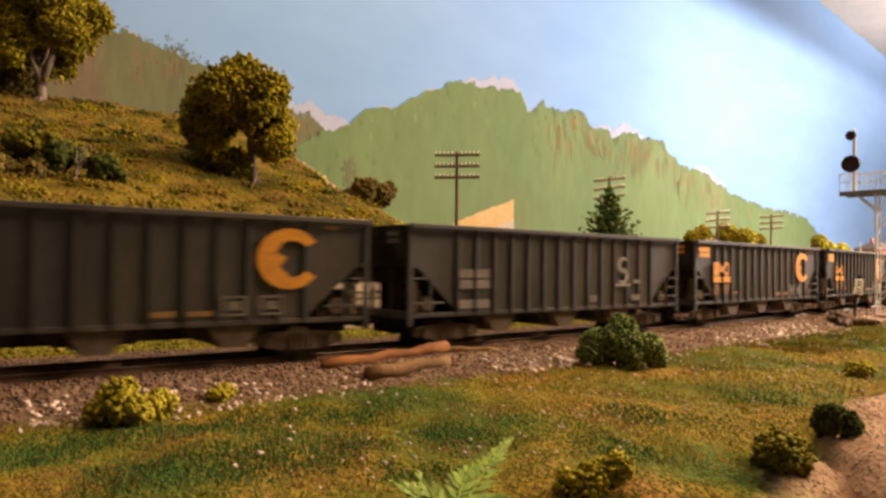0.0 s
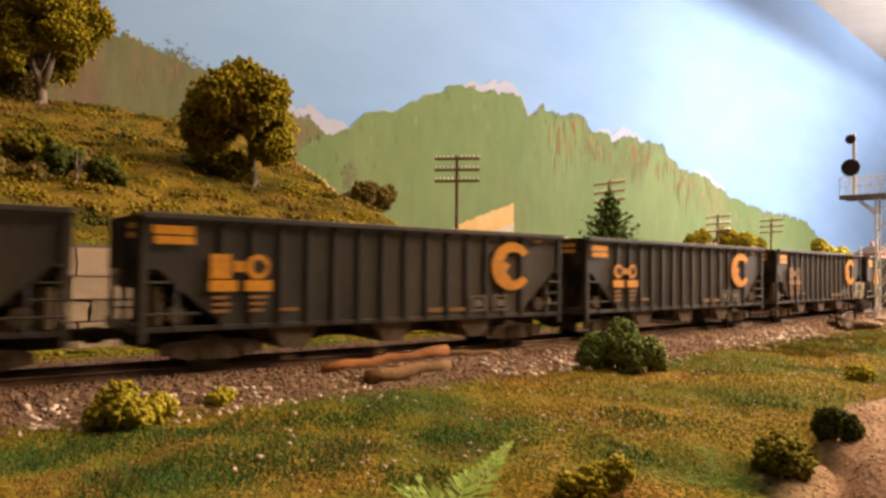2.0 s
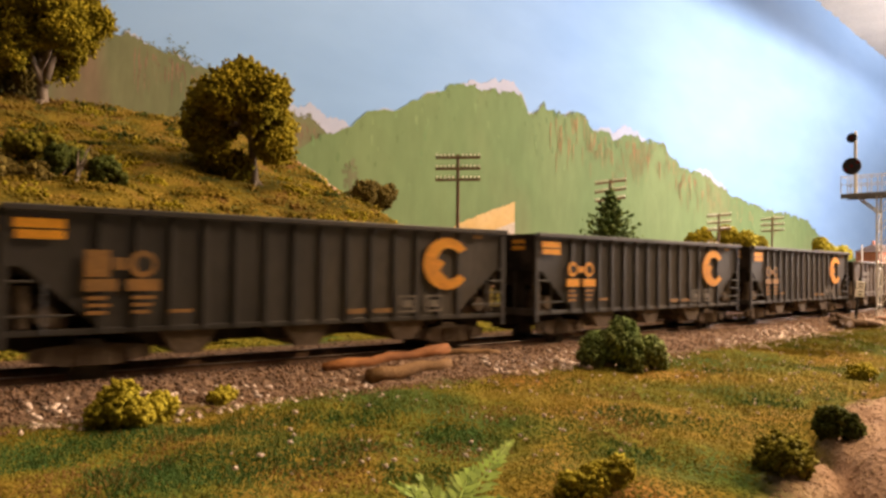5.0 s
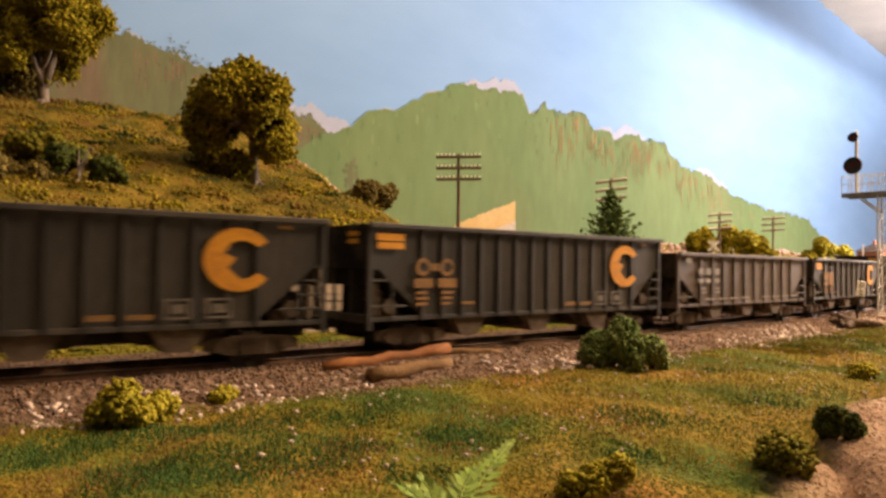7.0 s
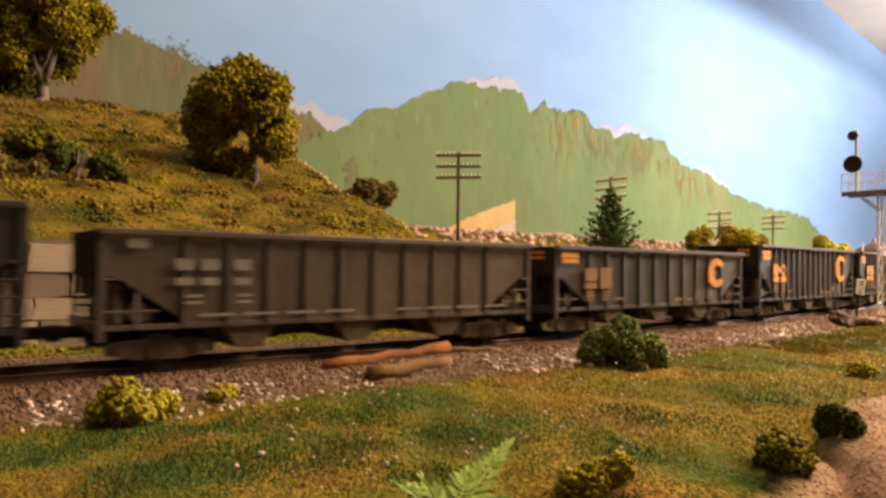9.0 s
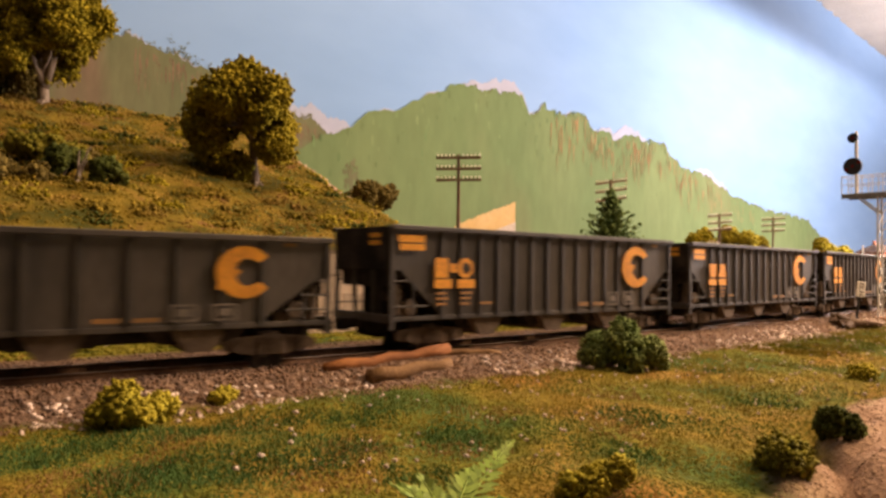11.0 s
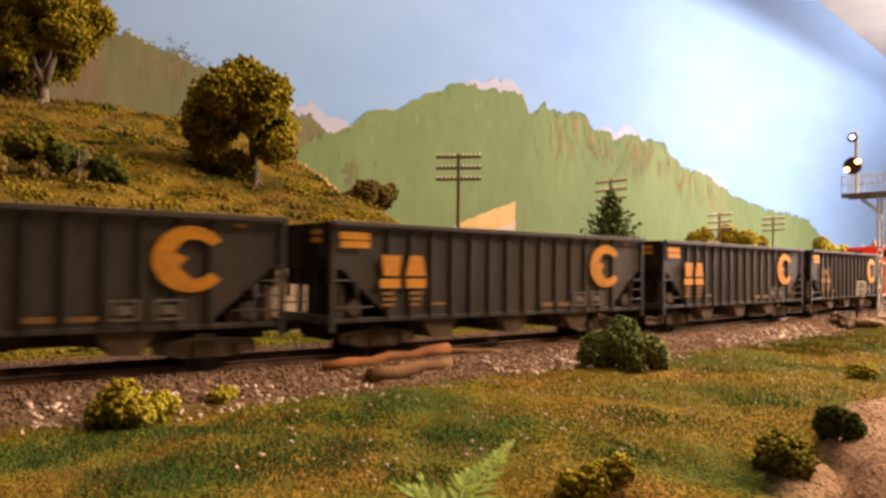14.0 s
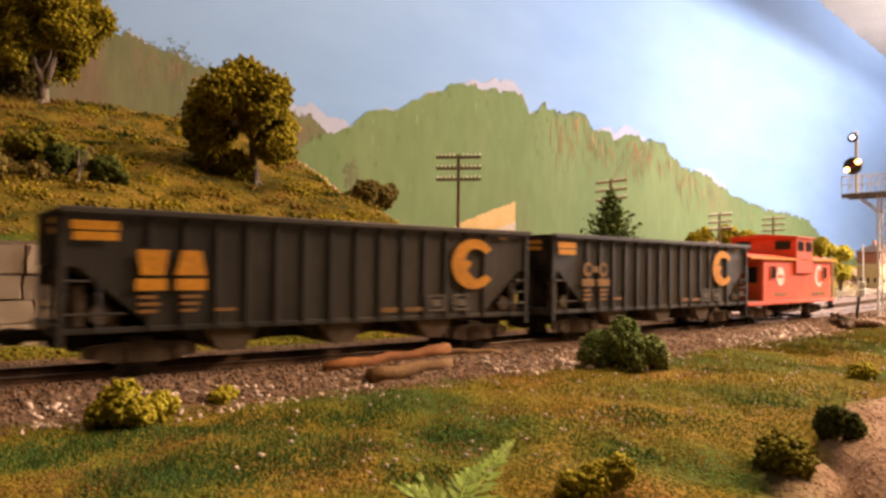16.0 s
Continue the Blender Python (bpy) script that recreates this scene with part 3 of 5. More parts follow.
# the engine does not pull quite evenly: seconds, lead over the steady run in metres
LEAD = ((0, -0.0009), (0.5, -0.001), (2, 0.001), (3.5, 0.0023), (5, 0.002), (6.5, 0.0013), (7, -0.0015), (8.5, -0.0011), (12, 0.0002), (12.5, 0.0004), (13.5, -0.0016), (15, -0.0002), (16, 0.0013))


def run(t):
    return V0 * t - SLOW * t * t / 2 + float(np.interp(t, [a for a, _ in LEAD], [b for _, b in LEAD]))


def along(s):
    """Place on the centre line at a way s from x = 0 (arc length taken as x: the bend is slight)."""
    return Vector((s, float(track_y(s)), 0))


def car_pose(mid, half):
    a, b = along(mid - half), along(mid + half)
    c = (a + b) / 2
    return Matrix.Translation(c) @ pose(0, 0, 0, 0, 0, math.degrees(math.atan2(b.y - a.y, b.x - a.x)))


def wheelset(parent, x):
    w = part("wheelset", rod(B(), (0, -0.011, 0), (0, 0.011, 0), 0.0009), WHEELMAT, parent)
    bm = B()
    bm.from_mesh(w.data)
    for s in (-1, 1):
        rod(bm, (0, s * 0.0074, 0), (0, s * 0.0083, 0), 0.0053, seg=20)
        rod(bm, (0, s * 0.0083, 0), (0, s * 0.0098, 0), 0.0048, seg=20)
        for k in range(4):
            a = k * math.pi / 2
            box(bm, -0.0004, 0.0004, s * 0.0098 - 0.0002, s * 0.0098 + 0.0003, 0.001, 0.004, m=pose(0, 0, 0, 0, math.degrees(a), 0))
    bm.to_mesh(w.data)
    bm.free()
    w.matrix_local = pose(x, 0, 0.0048)
    return w


def truck(parent, x):
    bm = B()
    for s in (-1, 1):
        y = s * 0.0118
        out = [(-0.0138, 0.0060), (-0.0120, 0.0068), (-0.0050, 0.0074), (0.0050, 0.0074), (0.0120, 0.0068), (0.0138, 0.0060), (0.0138, 0.0036), (0.0112, 0.0034), (0.0062, 0.0022), (-0.0062, 0.0022), (-0.0112, 0.0034), (-0.0138, 0.0036)]
        prism(bm, out, "y", y - 0.0009, y + 0.0009)
        for k in (-0.0095, 0.0095):
            rod(bm, (k, y + s * 0.0008, 0.0048), (k, y + s * 0.0018, 0.0048), 0.0017, seg=10)
        for k in (-0.0028, -0.0009, 0.0010, 0.0029):
            rod(bm, (k, y + s * 0.0012, 0.0024), (k, y + s * 0.0012, 0.0068), 0.00075, seg=6)
    box(bm, -0.0030, 0.0030, -0.0115, 0.0115, 0.0050, 0.0085, 0.0005)
    t = part("truck", bm, TRUCKMAT, parent, "dusty sprung freight truck")
    t.matrix_local = pose(x, 0, 0)
    for k in (-0.0095, 0.0095):
        wheelset(t, k)
    return t


def coupler(parent, x, s):
    bm = B()
    box(bm, min(x, x + s * 0.006), max(x, x + s * 0.006), -0.0018, 0.0018, 0.0075, 0.0105, 0.0004)
    box(bm, min(x + s * 0.005, x + s * 0.0088), max(x + s * 0.005, x + s * 0.0088), -0.0024, 0.0024, 0.0068, 0.0108, 0.0006)
    return part("coupler", bm, UNDER, parent)


def hopper(zt, ribs, paint, label, length=0.1508):
    """A three-bay open hopper: sheeted sides with stakes, open corner cutouts, slope sheets, bays, trucks."""
    H, W, zs = length / 2, 0.0178, 0.0106
    car = thing("hopper_car", label, "hopper car", "coal train")
    span = zt - zs
    cut_top = zs + 0.53 * span
    for s in (-1, 1):
        # side sheet with the two sloped cutouts
        out = [(-H + 0.0205, zs), (H - 0.0205, zs), (H - 0.0190, zs + 0.0025), (H - 0.0040, cut_top), (H, cut_top), (H, zt), (-H, zt), (-H, cut_top), (-H + 0.0040, cut_top), (-H + 0.0190, zs + 0.0025)]
        bm = prism(B(), out, "y", s * (W - 0.0016) - 0.00035, s * (W - 0.0016) + 0.00035)
        part("side_sheet", bm, paint, car)
        stake = None
        for k in range(ribs):
            x = -H + 0.0205 + (length - 0.041) * k / (ribs - 1)
            if stake is None:
                bm = B()
                prism(bm, [(-0.0009, W - 0.0018), (-0.0008, W - 0.0003), (0.0006, W - 0.0003), (0.0009, W - 0.0018)], "z", zs, zt - 0.001)
                stake = part("side_stake", bm, paint, car)
                ob = stake
            else:
                ob = new("side_stake", stake.data)
                ob.parent = car
            ob.matrix_local = pose(x, 0, 0, 0, 0, 0) if s > 0 else pose(x, 0, 0, 0, 0, 180)
        part("top_chord", box(B(), -H - 0.0004, H + 0.0004, s * W - 0.0011, s * W + 0.0006, zt - 0.0012, zt + 0.0004, 0.0002), paint, car)
        part("side_sill", box(B(), -H, H, s * (W - 0.0011) - 0.0004, s * (W - 0.0011) + 0.0004, zs - 0.0004, zs + 0.0010, 0.0001), paint, car)
        for e in (-1, 1):
            x = e * (H - 0.0006)
            part("corner_post", box(B(), x - 0.0007, x + 0.0007, s * (W - 0.0010) - 0.0006, s * (W - 0.0010) + 0.0006, zs - 0.003, zt - 0.0012), paint, car)
            bm = B()
            for k in range(4):
                z = zs + 0.0042 + k * 0.0040
                inner = (H - 0.0175 + (z - zs) * 0.0150 / (cut_top - zs))
                if k in (0, 2) or e > 0:
                    rod(bm, (e * (H - 0.0006), s * (W - 0.0006), z), (e * max(inner - 0.001, H - (0.018 if k == 0 else 0.009)), s * (W - 0.0006), z), 0.00032, seg=5)
            rod(bm, (e * (H - 0.0085), s * (W - 0.0006), zs), (e * (H - 0.0085), s * (W - 0.0006), cut_top - 0.004), 0.00035, seg=5)
            part("ladder", bm, paint, car)
    for e in (-1, 1):
        # end sheet, black for the shade between cars, slope sheet and end frame
        part("end_sheet", box(B(), e * H - 0.0006, e * H + 0.0006, -W + 0.0015, W - 0.0015, cut_top, zt, 0.0002), UNDER, car, "end sheet painted black for the shade between cars")
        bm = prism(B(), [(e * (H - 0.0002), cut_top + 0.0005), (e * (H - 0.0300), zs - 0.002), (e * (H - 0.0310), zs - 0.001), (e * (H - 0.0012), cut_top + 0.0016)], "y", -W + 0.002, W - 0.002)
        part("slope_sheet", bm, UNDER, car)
        # added dark plate, blocks the bright ground seen through the corner cutout
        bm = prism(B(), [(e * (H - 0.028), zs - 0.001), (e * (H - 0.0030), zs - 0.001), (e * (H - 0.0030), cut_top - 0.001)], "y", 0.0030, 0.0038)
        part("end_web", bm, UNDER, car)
        bm = B()
        for y in (-0.0055, 0.0055):
            rod(bm, (e * (H - 0.0012), y, zs - 0.001), (e * (H - 0.0012), y, cut_top), 0.0007, seg=6)
        box(bm, e * H - 0.0012, e * H + 0.0002, -W + 0.0016, W - 0.0016, zs - 0.0008, zs + 0.0018)
        part("end_frame", bm, paint, car)
        bm = B()
        rod(bm, (e * (H - 0.0045), -0.0128, zs + 0.0012), (e * (H - 0.0045), -0.0128, zs + 0.0112), 0.0019, seg=10)
        rod(bm, (e * (H - 0.0095), -0.0150, zs + 0.0040), (e * (H - 0.0095), -0.0050, zs + 0.0040), 0.0025, seg=12)
        rod(bm, (e * (H - 0.0125), -0.0060, zs + 0.0072), (e * (H - 0.0030), -0.0060, zs + 0.0072), 0.0017, seg=10)
        box(bm, e * (H - 0.0120) - 0.0022, e * (H - 0.0120) + 0.0022, -0.0120, -0.0070, zs + 0.0006, zs + 0.0036, 0.0004)
        part("brake_gear", bm, TRUCKMAT, car, "dusty brake cylinder and reservoir")
        # added black plates that stand in for shade below the end sheet
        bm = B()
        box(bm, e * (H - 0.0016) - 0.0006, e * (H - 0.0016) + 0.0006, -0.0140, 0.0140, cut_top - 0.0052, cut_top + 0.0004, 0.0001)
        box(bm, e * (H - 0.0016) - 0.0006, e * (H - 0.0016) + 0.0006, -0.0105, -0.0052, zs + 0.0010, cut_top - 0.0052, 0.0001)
        part("end_brace", bm, UNDER, car, "added black plates standing in for shade under the car end")
        coupler(car, e * H, e)
    part("centre_sill", box(B(), -H, H, -0.0032, 0.0032, 0.0058, 0.0108, 0.0004), UNDER, car)
    for x in (-0.033, 0.001, 0.035):
        bay = part("hopper_bay", prism(B(), [(x - 0.0150, zs + 0.0012), (x + 0.0150, zs + 0.0012), (x + 0.0095, 0.0062), (x - 0.0095, 0.0062)], "y", -0.0120, 0.0120), UNDER, car)
        part("outlet_gate", prism(B(), [(x - 0.0085, zs + 0.0014), (x + 0.0085, zs + 0.0014), (x + 0.0034, 0.0042), (x - 0.0034, 0.0042)], "y", -W + 0.0024, W - 0.0024), TRUCKMAT, bay, "dusty sloped outlet gate")
    for x in (-0.0555, 0.0555):
        truck(car, x)
    return car


def arc_letter(bm, x, z, r, w, gap, y0, y1, seg=22, squash=1.0):
    """An open ring, gap in degrees towards +x."""
    angs = [radians(a) for a in np.linspace(gap, 360 - gap, seg)]
    outer = [(x + squash * r * math.cos(a), z + r * math.sin(a)) for a in angs]
    inner = [(x + squash * (r - w * (0.55 + 0.6 * abs(math.sin(a / 2)))) * math.cos(a), z + (r - w * (0.55 + 0.45 * abs(math.sin(a / 2)))) * math.sin(a)) for a in angs]
    a0 = [bm.verts.new((u, y0, v)) for u, v in outer]
    b0 = [bm.verts.new((u, y0, v)) for u, v in inner]
    for i in range(len(angs) - 1):
        bm.faces.new((a0[i], a0[i + 1], b0[i + 1], b0[i]))
    return bm


def bar(bm, x0, x1, z0, z1, y):
    bm.faces.new([bm.verts.new(p) for p in ((x0, y, z0), (x1, y, z0), (x1, y, z1), (x0, y, z1))])
    return bm


def pieces(name, bm, material, parent):
    """Each painted patch becomes a part of its own."""
    left = set(bm.faces)
    while left:
        todo, mine = [left.pop()], []
        while todo:
            f = todo.pop()
            mine.append(f)
            for v in f.verts:
                for g in v.link_faces:
                    if g in left:
                        left.remove(g)
                        todo.append(g)
        made = B()
        ids = {}
        for f in mine:
            made.faces.new([ids[v] if v in ids else ids.setdefault(v, made.verts.new(v.co)) for v in f.verts])
        part(name, made, material, parent)
    bm.free()


def lettering(car, style, zt, length=0.1508, faded=False):
    """Painted marks on the side that faces the aisle; bars stand for words and numbers."""
    H, y = length / 2, -0.01795
    k = (zt - 0.0106) / 0.030

    def Z(f):
        return 0.0106 + f * (zt - 0.0106)
    if style in ("rings", "block_rings", "trapezoids", "slabs"):
        bm = B()
        bar(bm, -H + 0.0026, -H + 0.0126, Z(0.745), Z(0.815), y), bar(bm, -H + 0.0022, -H + 0.0126, Z(0.830), Z(0.905), y)
        pieces("stripe_mark", bm, ORANGE, car)
        bm = B()
        arc_letter(bm, H - 0.0259, Z(0.605), 0.0087 * k, 0.0040, 36, y, y, 32, 1.12)
        # notch block on the inner curve
        bm.faces.new([bm.verts.new(p) for p in ((H - 0.0335, y - 0.00004, Z(0.42)), (H - 0.0245, y - 0.00004, Z(0.36)), (H - 0.0262, y - 0.00004, Z(0.45)), (H - 0.0290, y - 0.00004, Z(0.53)), (H - 0.0268, y - 0.00004, Z(0.62)), (H - 0.0300, y - 0.00004, Z(0.66)), (H - 0.0278, y - 0.00004, Z(0.78)), (H - 0.0325, y - 0.00004, Z(0.74)))])
        part("round_emblem", bm, ORANGE, car, "large orange open-ring emblem")
        bm = B()
        a, z = -H + 0.0169, 0.56
        if style == "rings":
            arc_letter(bm, a + 0.0032, Z(z), 0.0029, 0.0014, 1, y, y), arc_letter(bm, a + 0.0130, Z(z), 0.0029, 0.0014, 1, y, y)
            bar(bm, a + 0.0066, a + 0.0096, Z(z - 0.04), Z(z + 0.04), y)
        elif style == "block_rings":
            bar(bm, a, a + 0.0055, Z(z - 0.11), Z(z + 0.11), y), arc_letter(bm, a + 0.0130, Z(z), 0.0034, 0.0017, 1, y, y)
            bar(bm, a + 0.0062, a + 0.0092, Z(z - 0.05), Z(z + 0.05), y)
        elif style == "trapezoids":
            for c, f in ((a + 0.0038, 1), (a + 0.0132, -1)):
                up, dn = (0.0037, 0.0028) if f > 0 else (0.0024, 0.0040)
                bm.faces.new([bm.verts.new(p) for p in ((c - dn, y, Z(z - 0.095)), (c + dn, y, Z(z - 0.095)), (c + up, y, Z(z + 0.12)), (c - up, y, Z(z + 0.12)))])
        else:
            bar(bm, a, a + 0.0074, Z(z - 0.10), Z(z + 0.11), y), bar(bm, a + 0.0094, a + 0.0168, Z(z - 0.12), Z(z + 0.12), y)
        bar(bm, a - 0.0002, a + 0.0072, Z(0.335), Z(0.435), y), bar(bm, a + 0.0094, a + 0.0172, Z(0.335), Z(0.435), y)
        pieces("road_mark", bm, DIMORANGE if faded else ORANGE, car)
        bm = B()
        for i, f in enumerate((0.265, 0.205, 0.145)):
            bar(bm, a + 0.0005, a + 0.0050 + 0.0006 * (i % 2), Z(f), Z(f + 0.03), y), bar(bm, a + 0.0108, a + 0.0162 - 0.0007 * i, Z(f), Z(f + 0.03), y)
        bar(bm, a + 0.0195, a + 0.0255, Z(0.145), Z(0.175), y)
        bar(bm, H - 0.0630, H - 0.0568, Z(0.085), Z(0.135), y), bar(bm, H - 0.0540, H - 0.0475, Z(0.085), Z(0.130), y)
        bar(bm, H - 0.0150, H - 0.0110, Z(0.90), Z(0.94), y)
        pieces("data_stencil", bm, DIMORANGE, car)
        bm = B()
        for x in (H - 0.0417, H - 0.0311):
            for x0, x1, z0, z1 in ((-0.0035, 0.0035, 0.08, 0.10), (-0.0035, 0.0035, 0.24, 0.26), (-0.0035, -0.0028, 0.10, 0.24), (0.0028, 0.0035, 0.10, 0.24), (-0.0018, 0.0018, 0.13, 0.21)):
                bar(bm, x + x0, x + x1, Z(z0), Z(z1), y)
        pieces("inspection_mark", bm, DIMWHITE, car)
    if style == "white":
        bm = B()
        for r, (z, h) in enumerate(((0.60, 0.12), (0.44, 0.08), (0.31, 0.03), (0.24, 0.03))):
            for x in ((-0.0505, -0.0458), (-0.0438, -0.0392), (-0.0350, -0.0305)) if r < 2 else ((-0.0480, -0.0435), (-0.0345, -0.0300)):
                bar(bm, x[0] - 0.0036, x[1] - 0.0036, Z(z), Z(z + h), y)
        for i in range(9):
            if i not in (4,):
                bar(bm, -0.048 + i * 0.0122, -0.048 + i * 0.0122 + 0.0098, Z(0.105), Z(0.135), y)
        bar(bm, -H + 0.006, -H + 0.011, Z(0.82), Z(0.92), y)
        pieces("road_mark", bm, WHITE, car)
    if style == "white_emblem":
        bm = B()
        a = H - 0.0412
        arc_letter(bm, a, Z(0.60), 0.0033, 0.0015, 40, y, y, squash=1.1)
        bm2 = B()
        arc_letter(bm2, 0, 0, 0.0033, 0.0015, 40, 0, 0, squash=1.1)
        bmesh.ops.transform(bm2, matrix=Matrix.Translation((a, y, Z(0.60) - 0.0046)) @ pose(0, 0, 0, 0, 180, 0), verts=bm2.verts)
        tmp = bpy.data.meshes.new("emblem_half")
        bm2.to_mesh(tmp), bm2.free()
        bm.from_mesh(tmp)
        bar(bm, a - 0.0052, a + 0.0050, Z(0.30), Z(0.335), y - 0.00004)
        part("winding_emblem", bm, WHITE, car, "white winding emblem")
        bm = B()
        for z in (0.07, 0.30, 0.42):
            for x in (-H + 0.0202, -H + 0.0278):
                bar(bm, x, x + 0.0062, Z(z), Z(z + 0.10), y)
        bar(bm, a + 0.007, a + 0.012, Z(0.34), Z(0.39), y), bar(bm, a - 0.0215, a - 0.017, Z(0.10), Z(0.18), y), bar(bm, a + 0.006, a + 0.0115, Z(0.10), Z(0.18), y)
        pieces("road_mark", bm, DIMWHITE, car)
    # yellow bars on the end that faces down the line
    if style != "white":
        bm = B()
        for z in (0.80, 0.88):
            bm.faces.new([bm.verts.new(p) for p in ((-H - 0.00066, -0.0120, Z(z)), (-H - 0.00066, -0.0055, Z(z)), (-H - 0.00066, -0.0055, Z(z + 0.05)), (-H - 0.00066, -0.0120, Z(z + 0.05)))])
        pieces("end_mark", bm, DIMWHITE if style == "white_emblem" else ORANGE, car)


# middles of the cars along the line at the first moment, and their liveries
TALL, LOW = 0.0402, 0.0350
CONSIST = [(0.0467, "rings"), (0.2114, "white_emblem"), (0.3766, "block_rings"), (0.5417, "rings"), (0.7097, "block_rings"), (0.8755, "rings"), (1.0396, "rings"), (1.2004, "white"), (1.3567, "slabs"), (1.5235, "block_rings"), (1.6900, "trapezoids"), (1.8541, "trapezoids"), (2.0194, "trapezoids"), (2.1825, "rings")]
WORDS = {"rings": "weathered black three-bay coal hopper car with orange ring marks", "block_rings": "weathered black three-bay coal hopper car with orange block marks",
         "trapezoids": "weathered black three-bay coal hopper car with orange trapezoid marks", "white_emblem": "dusty black three-bay coal hopper car with white emblem",
         "white": "low brown three-bay coal hopper car with faded white marks", "slabs": "low grey-brown coal hopper car with orange block marks"}
TRAIN = []
tall = hopper(TALL, 14, CARBLACK, WORDS["rings"])
low = hopper(LOW, 10, CARBROWN, WORDS["white"], 0.1434)
low_grey = hopper(LOW, 10, CARGREY, WORDS["slabs"], 0.1434)
used = set()
for middle, style in CONSIST:
    kind = low if style == "white" else low_grey if style == "slabs" else tall
    if kind.name in used:
        car = copy_thing(kind, Matrix())
    else:
        car = kind
        used.add(kind.name)
    TRAIN.append((car, middle, 0.0555, style))
for i, (car, mid, half, style) in enumerate(TRAIN):
    tagged(car, WORDS[style])
    lettering(car, style, LOW if style in ("white", "slabs") else TALL, 0.1434 if style in ("white", "slabs") else 0.1508, i in (4, 6, 8, 13))


def caboose():
    """Bay-cupola caboose: red body, end platforms with rails, roof walk, wide cupola."""
    H, W = 0.0635, 0.0172
    cab = thing("caboose", "bright red caboose with wide cupola ending the coal train", "caboose", "coal train")
    b0, b1 = -H + 0.0190, H - 0.0080
    for s in (-1, 1):
        part("side_wall", box(B(), b0, b1, s * W - 0.0005, s * W + 0.0005, 0.0110, 0.0340, 0.0002), RED, cab)
        for x in (b0 + 0.012, b1 - 0.011):
            win = part("window", box(B(), x - 0.0030, x + 0.0030, s * W - 0.0009, s * W + 0.0009, 0.0235, 0.0300, 0.0002), GLASS, cab, "dark window pane")
            bm = B()
            for x0, x1, z0, z1 in ((-0.0036, 0.0036, 0.0300, 0.0306), (-0.0036, 0.0036, 0.0229, 0.0235), (-0.0036, -0.0030, 0.0235, 0.0300), (0.0030, 0.0036, 0.0235, 0.0300)):
                box(bm, x + x0, x + x1, s * W - 0.0011, s * W + 0.0011, z0, z1)
            part("window_frame", bm, RED, win)
        part("side_sill", box(B(), -H, H, s * W - 0.0006, s * W + 0.0006, 0.0092, 0.0112, 0.0002), RED, cab)
    for x in (b0, b1):
        part("end_wall", box(B(), x - 0.0005, x + 0.0005, -W, W, 0.0110, 0.0350, 0.0002), RED, cab)
        d = part("end_door", box(B(), x - 0.0009, x + 0.0009, -0.0045, 0.0045, 0.0115, 0.0310, 0.0003), RED, cab)
        part("door_pane", box(B(), x - 0.0011, x + 0.0011, -0.0036, 0.0036, 0.0190, 0.0300), GLASS, d)
    for y in (-0.0115, 0.0115):
        part("end_window", box(B(), b0 - 0.0009, b0 + 0.0009, y - 0.0032, y + 0.0032, 0.0210, 0.0295, 0.0002), GLASS, cab, "dark window pane")
    bm = prism(B(), [(-W - 0.0012, 0.0340), (W + 0.0012, 0.0340), (W + 0.0012, 0.0348), (0.008, 0.0368), (-0.008, 0.0368), (-W - 0.0012, 0.0348)], "x", -H + 0.001, H - 0.001)
    part("roof", bm, RED, cab, "red low-pitched roof")
    part("roof_edge", box(B(), -H + 0.001, H - 0.001, -W - 0.0018, -W - 0.0012, 0.0338, 0.0349), ORANGE, cab, "pale yellow roof edge strip")
    c0, c1, cw = -0.0030, 0.0220, 0.0190
    cup = part("cupola", box(B(), c0, c1, -cw, cw, 0.0262, 0.0468, 0.0004), RED, cab)
    part("cupola_roof", prism(B(), [(-cw - 0.001, 0.0468), (cw + 0.001, 0.0468), (cw + 0.001, 0.0476), (0, 0.0492), (-cw - 0.001, 0.0476)], "x", c0 - 0.0012, c1 + 0.0012), RED, cup)
    for s in (-1, 1):
        for x in (c0 + 0.0065, c1 - 0.0065):
            part("cupola_window", box(B(), x - 0.0040, x + 0.0040, s * cw - 0.0004, s * cw + 0.0004, 0.0392, 0.0448, 0.0002), GLASS, cup, "dark window pane")
    for x in (c0, c1):
        for y in (-0.0115, 0.0115):
            part("cupola_window", box(B(), x - 0.0004, x + 0.0004, y - 0.0045, y + 0.0045, 0.0400, 0.0450, 0.0002), GLASS, cup, "dark window pane")
    for e in (-1, 1):
        x0, x1 = (-H, b0) if e < 0 else (b1, H)
        part("platform", box(B(), x0, x1, -W, W, 0.0100, 0.0114, 0.0002), UNDER, cab)
        bm = B()
        x = e * (H - 0.0008)
        for y in (-0.0165, -0.0060, 0.0060, 0.0165):
            rod(bm, (x, y, 0.0112), (x, y, 0.0210 if abs(y) < 0.01 else 0.0340), 0.0008, seg=6)
        rod(bm, (x, -0.0165, 0.0210), (x, 0.0165, 0.0210), 0.0007, seg=5)
        rod(bm, (x, -0.0165, 0.0160), (x, 0.0165, 0.0160), 0.0006, seg=5)
        part("end_railing", bm, SIGNWHITE, cab, "pale end railing")
        bm = B()
        for s in (-1, 1):
            for z in (0.0040, 0.0072):
                box(bm, x - e * 0.0065, x, s * (W - 0.002) - 0.0015, s * (W - 0.002) + 0.0015, z, z + 0.0006)
            box(bm, x - 0.0004, x + 0.0004, s * (W - 0.002) - 0.0015, s * (W - 0.002) + 0.0015, 0.0040, 0.0110)
        part("step", bm, UNDER, cab)
        coupler(cab, e * H, e)
